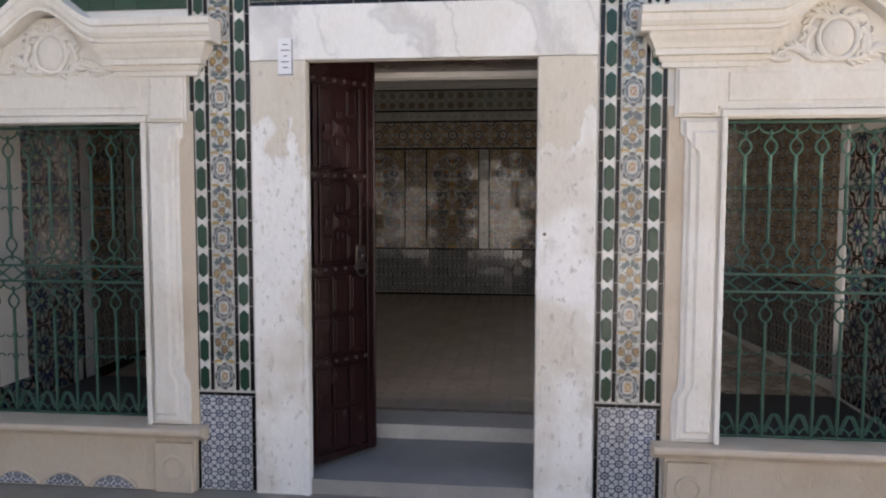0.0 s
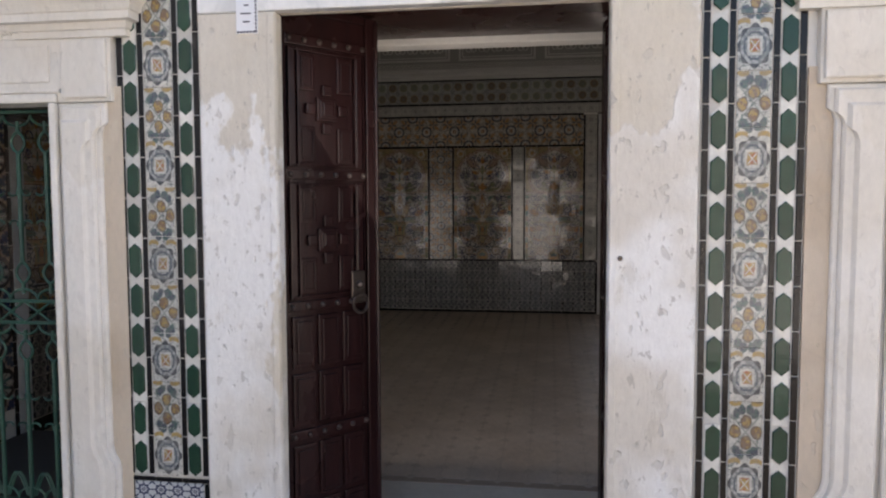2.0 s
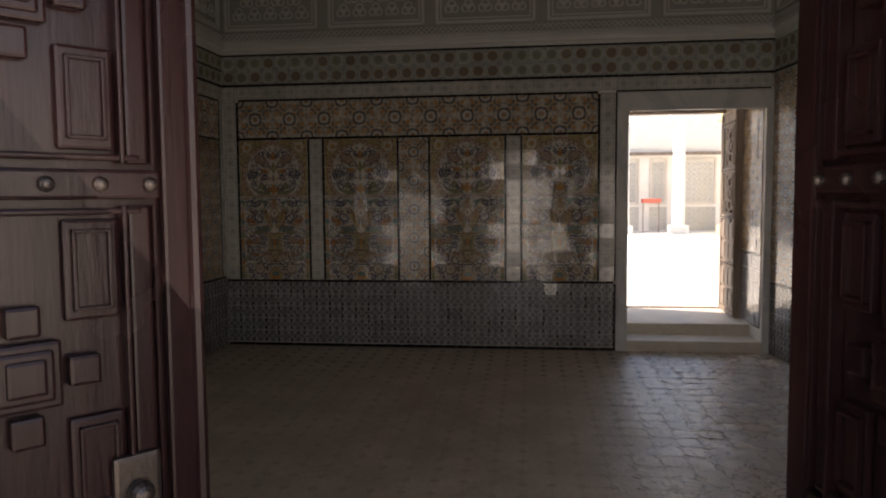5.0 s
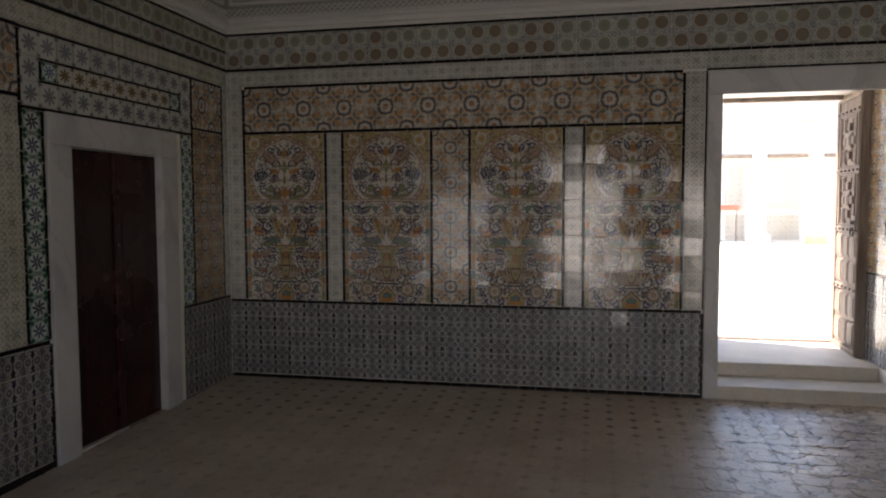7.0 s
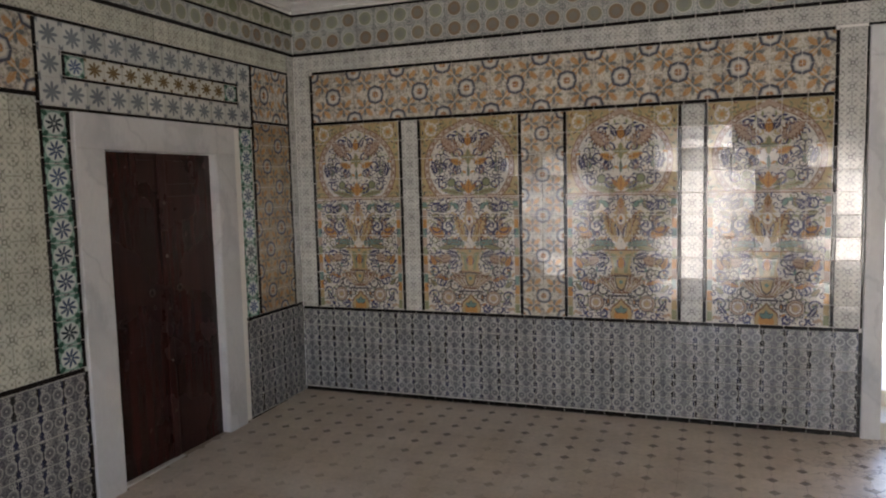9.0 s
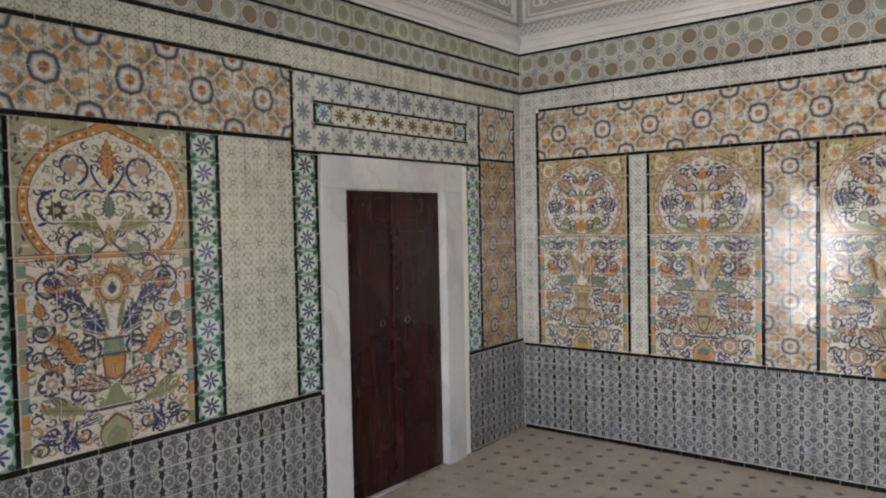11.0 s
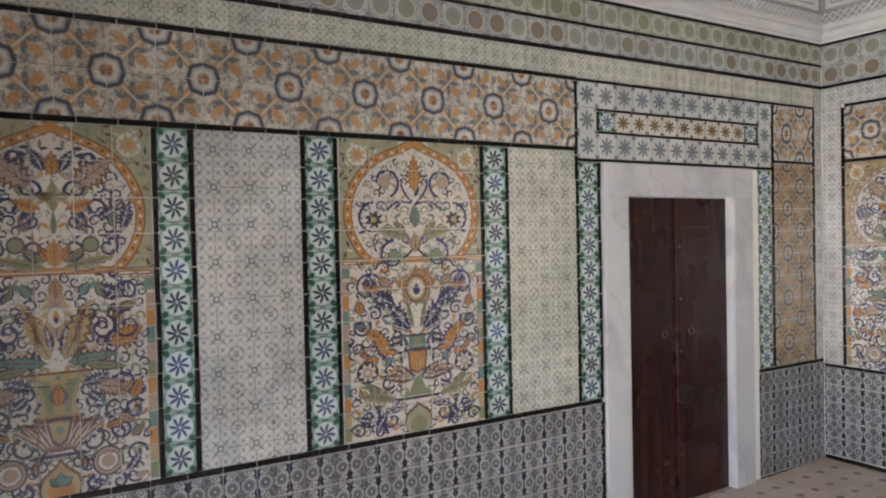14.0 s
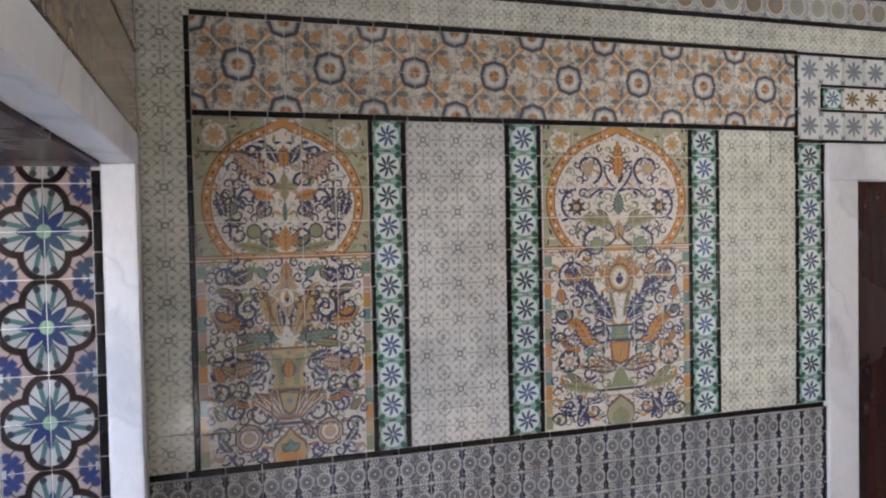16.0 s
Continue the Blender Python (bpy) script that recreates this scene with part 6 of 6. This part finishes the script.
    for s in (-1, 1):
        for p0, c, p1, r0, r1 in (((0.05, 2.45), (0.16, 2.50), (0.15, 2.38), 0.022, 0.012), ((0.12, 2.40), (0.20, 2.30), (0.13, 2.25), 0.022, 0.012), ((0.05, 2.235), (0.16, 2.225), (0.20, 2.29), 0.018, 0.010),
                                  ((0.15, 2.26), (0.26, 2.34), (0.29, 2.25), 0.022, 0.010), ((0.24, 2.245), (0.33, 2.215), (0.36, 2.265), 0.016, 0.008), ((0.30, 2.25), (0.38, 2.26), (0.43, 2.225), 0.014, 0.006),
                                  ((0.02, 2.47), (0.06, 2.53), (0.13, 2.49), 0.016, 0.008)):
            acanthus(bm, [(mid + s * q[0], q[1]) for q in (p0, c, p1)], r0, r1, 0.048)
        for dx, dy, r in ((0.155, 2.385, 0.026), (0.125, 2.255, 0.024), (0.285, 2.255, 0.022), (0.205, 2.295, 0.018), (0.37, 2.27, 0.014)):
            add_ring(bm, (mid + s * dx, dy, 0.052), r, 0.009, (1, 0, 0), (0, 1, 0), 14, 6)
            bmesh.ops.create_uvsphere(bm, u_segments=10, v_segments=6, radius=r * 0.45, matrix=Matrix.Translation((mid + s * dx, dy, 0.052)))
    part("leaf_carving", bm, CARVED, root)
    # sill and apron
    sill = [(-0.1, 0.015), (0.055, 0.015), (0.060, 0.028), (0.085, 0.038), (0.110, 0.052), (0.132, 0.058), (0.140, 0.072), (0.140, 0.088), (0.128, 0.10), (-0.1, 0.102)]
    part("sill", extrude_profile(bmesh.new(), sill, u0 - 0.37, u1 + 0.37), APRON, root)
    part("apron", box(u0 - 0.30, u1 + 0.30, -0.31, 0.016, 0.0, 0.055, 0.008), APRON, root)
    for a in (u0 - 0.29, u1 + 0.05):
        block = part("apron_block", box(a, a + 0.24, -0.31, 0.0, 0.05, 0.085, 0.01), APRON, root)
        part("rosette", add_ring(bmesh.new(), (a + 0.12, -0.15, 0.085), 0.065, 0.012, (1, 0, 0), (0, 1, 0), 20, 6), APRON, block)
    for k in (-0.32, 0.0, 0.32):
        bm = bmesh.new()
        pts = [(mid + k + 0.15 * math.cos(math.pi * i / 14), -0.30 + 0.085 * math.sin(math.pi * i / 14) ** 1.6) for i in range(15)]
        f = bm.faces.new([bm.verts.new((x, y, 0.058)) for x, y in pts])
        uv_layer = bm.loops.layers.uv.new("uv")
        for loop in f.loops:
            loop[uv_layer].uv = (loop.vert.co.x * 9, loop.vert.co.y * 9)
        r = bmesh.ops.extrude_face_region(bm, geom=[f])
        bmesh.ops.translate(bm, verts=[v for v in r["geom"] if isinstance(v, bmesh.types.BMVert)], vec=(0, 0, 0.004))
        part("apron_tile", bm, DADO_BLUE, root, "blue tile patch under a carved swag")
        bm = bmesh.new()
        for i in range(len(pts) - 1):
            add_rod(bm, (*pts[i], 0.06), (*pts[i + 1], 0.06), 0.013, 6)
        part("swag", bm, APRON, root)
    return root


window_surround(WINL0, WINL1, "window_surround_1")
window_surround(WINR0, WINR1, "window_surround_2")


def bent(bm, pts, r, n=6):
    for a, b in zip(pts, pts[1:]):
        add_rod(bm, a, b, r, n)


def window_grille(u0, u1, v0, v1):
    """Wrought-iron grille: bars opening into eyes at both ends, curled collars, arches, a lattice band between two rails."""
    g = tagged(new("window_grille"), "green painted wrought-iron grille set in the window opening", "window grille", "window grilles")
    g.matrix_basis = W_FACADE @ at(u0, v0, -0.10)
    w, hh = u1 - u0, v1 - v0
    B0, B1 = 0.955 - v0, 1.055 - v0
    for y in (0.012, B0, B1, hh - 0.012):
        part("rail", box(0, w, y - 0.008, y + 0.008, -0.008, 0.008, 0.002), IRON, g)
    n = 8
    s = w / n
    for i in range(n + 1):
        x = min(max(i * s, 0.008), w - 0.008)
        sides = (1,) if i == 0 else (-1,) if i == n else (-1, 1)
        for lo, hi in ((0.02, B0), (B1, hh - 0.02)):
            bm = bmesh.new()
            for end, sg in ((hi, -1), (lo, 1)):
                c = end + sg * 0.13
                foot = lo < 0.1 and sg == 1
                # eye: two bowed sides
                for sd in () if foot else sides:
                    bent(bm, [(x + sd * 0.034 * math.sin(math.pi * k / 8) ** 0.8, c - 0.05 + 0.1 * k / 8, 0) for k in range(9)], 0.0065)
                add_rod(bm, (x, c - sg * 0.05, 0), (x, end + sg * 0.035, 0), 0.009, 8)
                if foot:
                    for sd in sides:
                        bent(bm, [(x + sd * (0.012 + 0.105 * k / 7), lo + 0.015 + 0.13 * math.sin(math.pi * k / 7) * (1 - 0.3 * k / 7), 0) for k in range(8)], 0.0055)
                # arch to the neighbours
                for sd in sides:
                    bent(bm, [(x + sd * s / 2 * math.sin(radians(15 * k)), end + sg * (0.055 - 0.05 * (1 - math.cos(radians(15 * k)))), 0) for k in range(7)], 0.006)
            add_rod(bm, (x, lo + (0.18 if lo > 0.1 else 0.0), 0), (x, hi - 0.18, 0), 0.0105, 8)
            part("bar", bm, IRON, g)
        for lo, hi in ((0.02, B0), (B1, hh - 0.02)):
            for f, sg in ((0.415, 1), (0.585, -1)):
                y = lo + (hi - lo) * f
                bm = add_rod(bmesh.new(), (x, y - 0.012, 0), (x, y + 0.012, 0), 0.0165, 8)
                for sd in sides:
                    bent(bm, [(x + sd * (0.012 + 0.022 * (1 - math.cos(radians(26 * k)))), y + sg * 0.016 * math.sin(radians(26 * k)), 0) for k in range(8)], 0.0048, 5)
                part("collar", bm, IRON, g)
        if i == n:
            continue
        x = (i + 0.5) * s
        bm = bmesh.new()
        for q0, q1 in (((x - s / 2, B0), (x + s / 2, B1)), ((x - s / 2, B1), (x + s / 2, B0))):
            add_rod(bm, (*q0, 0), (*q1, 0), 0.006, 6)
        bmesh.ops.create_uvsphere(bm, u_segments=8, v_segments=6, radius=0.011, matrix=Matrix.Translation((x, (B0 + B1) / 2, 0)))
        part("lattice", bm, IRON, g)
    return g


g = window_grille(WINL0, WINL1, 0.10, 1.93)
copy_thing(g, W_FACADE @ at(WINR0, 0.10, -0.10))

# window recesses: inner marble frames, wooden lintels, tiled reveals
for a, b in ((-RECL, -WINL0), (-WINR1, -RECR)):
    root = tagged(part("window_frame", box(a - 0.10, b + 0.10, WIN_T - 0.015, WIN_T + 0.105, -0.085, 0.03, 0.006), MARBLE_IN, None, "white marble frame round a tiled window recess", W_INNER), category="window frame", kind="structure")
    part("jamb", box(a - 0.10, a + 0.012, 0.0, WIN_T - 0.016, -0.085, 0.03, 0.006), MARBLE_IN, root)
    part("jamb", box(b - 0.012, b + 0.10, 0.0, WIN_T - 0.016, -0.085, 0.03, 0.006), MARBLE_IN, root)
    tagged(part("window_lintel", box(a, b, WIN_T - 0.03, WIN_T - 0.002, -0.75, -0.088), WOOD_RED, None, "red-brown wooden boards over the window recess", W_INNER), category="lintel", kind="structure")
W_NICHE = wall_frame((WINL0, 0, 0), (0, 1, 0))
bed = zone("tiled_reveal", W_NICHE, 3.77, 4.664, 0.08, 1.985, "window reveal of bold blue and brown quatrefoil tiles")
lay(bed, 0.894 - 0.155 * 4, 0.1765, 4, 11, 0.155, 0.1675, QUATRE, (2, 2), 0.3)
lay(bed, 0.0, 0.009, 5, 1, 0.155, 0.1675, QUATRE, (2, 2), 0.3)
liners("tile_liner", W_NICHE, 4.666, 0.08, 1.9, True, 0.026)
W_NICHE2 = wall_frame((WINR1, 0, 0), (0, -1, 0))
bed = zone("tiled_reveal", W_NICHE2, -4.664, -3.77, 0.08, 1.985, "window reveal of bold blue and brown quatrefoil tiles")
lay(bed, 0, 0.03, 5, 11, 0.165, 0.165, QUATRE, (2, 2), 0.3)

# ---- the courtyard doorway ----
yard_leaf = carved_leaf(0.78, 2.32, "open weathered carved wooden door leaf in the passage", WOOD_GREY)
set_leaf(yard_leaf, (1.955, 12.0), (1.925, 11.2), 0.238)
W_PASS = wall_frame((D2R, 0, 0), (0, -1, 0))
field(W_PASS, -12.0, -10.56, 0.24, 0.98, 0.148, DADO, "grey tile dado inside the courtyard doorway", "tile_dado")
field(W_PASS, -12.0, -10.56, 1.005, 2.61, 0.148, ORANGE_COL, "ochre floral tiles inside the courtyard doorway", "tile_field", (2, 2))
liners("tile_liner", W_PASS, -12.0, 0.982, 1.44, False, 0.02)

# ---- the courtyard beyond ----
W_FAR = wall_frame((0, 33.0, 0), (1, 0, 0))
slab("courtyard_wall_far", -12, 16, 33.0, 33.5, 0.0, 7.0, PLASTER, "white limewashed far wall of the inner courtyard", "wall")
slab("courtyard_wall_side", 15.5, 16, YO, 33, 0.0, 7.0, PLASTER, "white limewashed side wall of the inner courtyard", "wall")
slab("courtyard_wall_side", -12, -11.5, YO, 33, 0.0, 7.0, PLASTER, "white limewashed side wall of the inner courtyard", "wall")
tagged(part("courtyard_cornice", box(-11.5, 15.5, 3.22, 3.34, 0, 0.25, 0.02), WOOD_GREY, None, "thin dark cornice along the courtyard wall", W_FAR), category="cornice", kind="structure")
# pale tiles and frames: the glare out here is put into their colours
for u0, u1 in ((-3.2, -1.6), (-0.6, 0.9), (1.6, 3.0), (3.5, 4.05), (4.45, 5.15), (5.55, 7.05), (8.2, 9.7)):
    field(W_FAR, u0, u1, 0.2, 1.15, 0.19, LACE, "tile dado on the far courtyard wall, paled for the glare", "tile_dado", joined=True)
    pan = zone("wall_panel", W_FAR, u0, u1, 1.25, 3.1, "framed tile panel on the far courtyard wall, paled for the glare", "tile panel")
    lay_joined(pan, 0.12, 0.1, max(2, round((u1 - u0 - 0.24) / 0.2)), 8, (u1 - u0 - 0.24) / max(2, round((u1 - u0 - 0.24) / 0.2)), 0.2, LACE, (1, 1))
    bm = bmesh.new()
    for a, b, c2, d2 in ((0, 0.06, 0, 1.85), (u1 - u0 - 0.06, u1 - u0, 0, 1.85), (0.06, u1 - u0 - 0.06, 1.79, 1.85), (0.06, u1 - u0 - 0.06, 0, 0.06)):
        add_box(bm, a, b, c2, d2, 0, 0.05)
    part("panel_frame", bm, STONE, pan)


def column(x, y, mat, label):
    col = tagged(new("column"), label, "column", "courtyard columns")
    col.matrix_basis = Matrix.Translation((x, y, 0.17))
    part("shaft", add_rod(bmesh.new(), (0, 0, 0.3), (0, 0, 4.2), 0.24, 20, 0.21), mat, col)
    part("base", box(-0.34, 0.34, -0.34, 0.34, 0, 0.3, 0.04), mat, col)
    part("capital", box(-0.36, 0.36, -0.36, 0.36, 4.2, 4.6, 0.06), mat, col)
    return col


column(7.05, 31.2, YELLOW, "yellow limewashed courtyard column with square base and capital")
column(5.25, 31.2, PLASTER, "white limewashed courtyard column with square base and capital")
column(3.2, 31.2, PLASTER, "white limewashed courtyard column with square base and capital")
cloth = tagged(new("red_awning"), "small red cloth awning on two thin poles", "awning")
cloth.matrix_basis = Matrix.Translation((4.4, 32.2, 0.17))
part("cloth", box(-0.35, 0.35, -0.25, 0.25, 1.15, 1.32, 0.03), RED, cloth)
for x in (-0.3, 0.3):
    part("pole", add_rod(bmesh.new(), (x, 0, 0), (x, 0, 1.18), 0.02), WOOD_GREY, cloth)
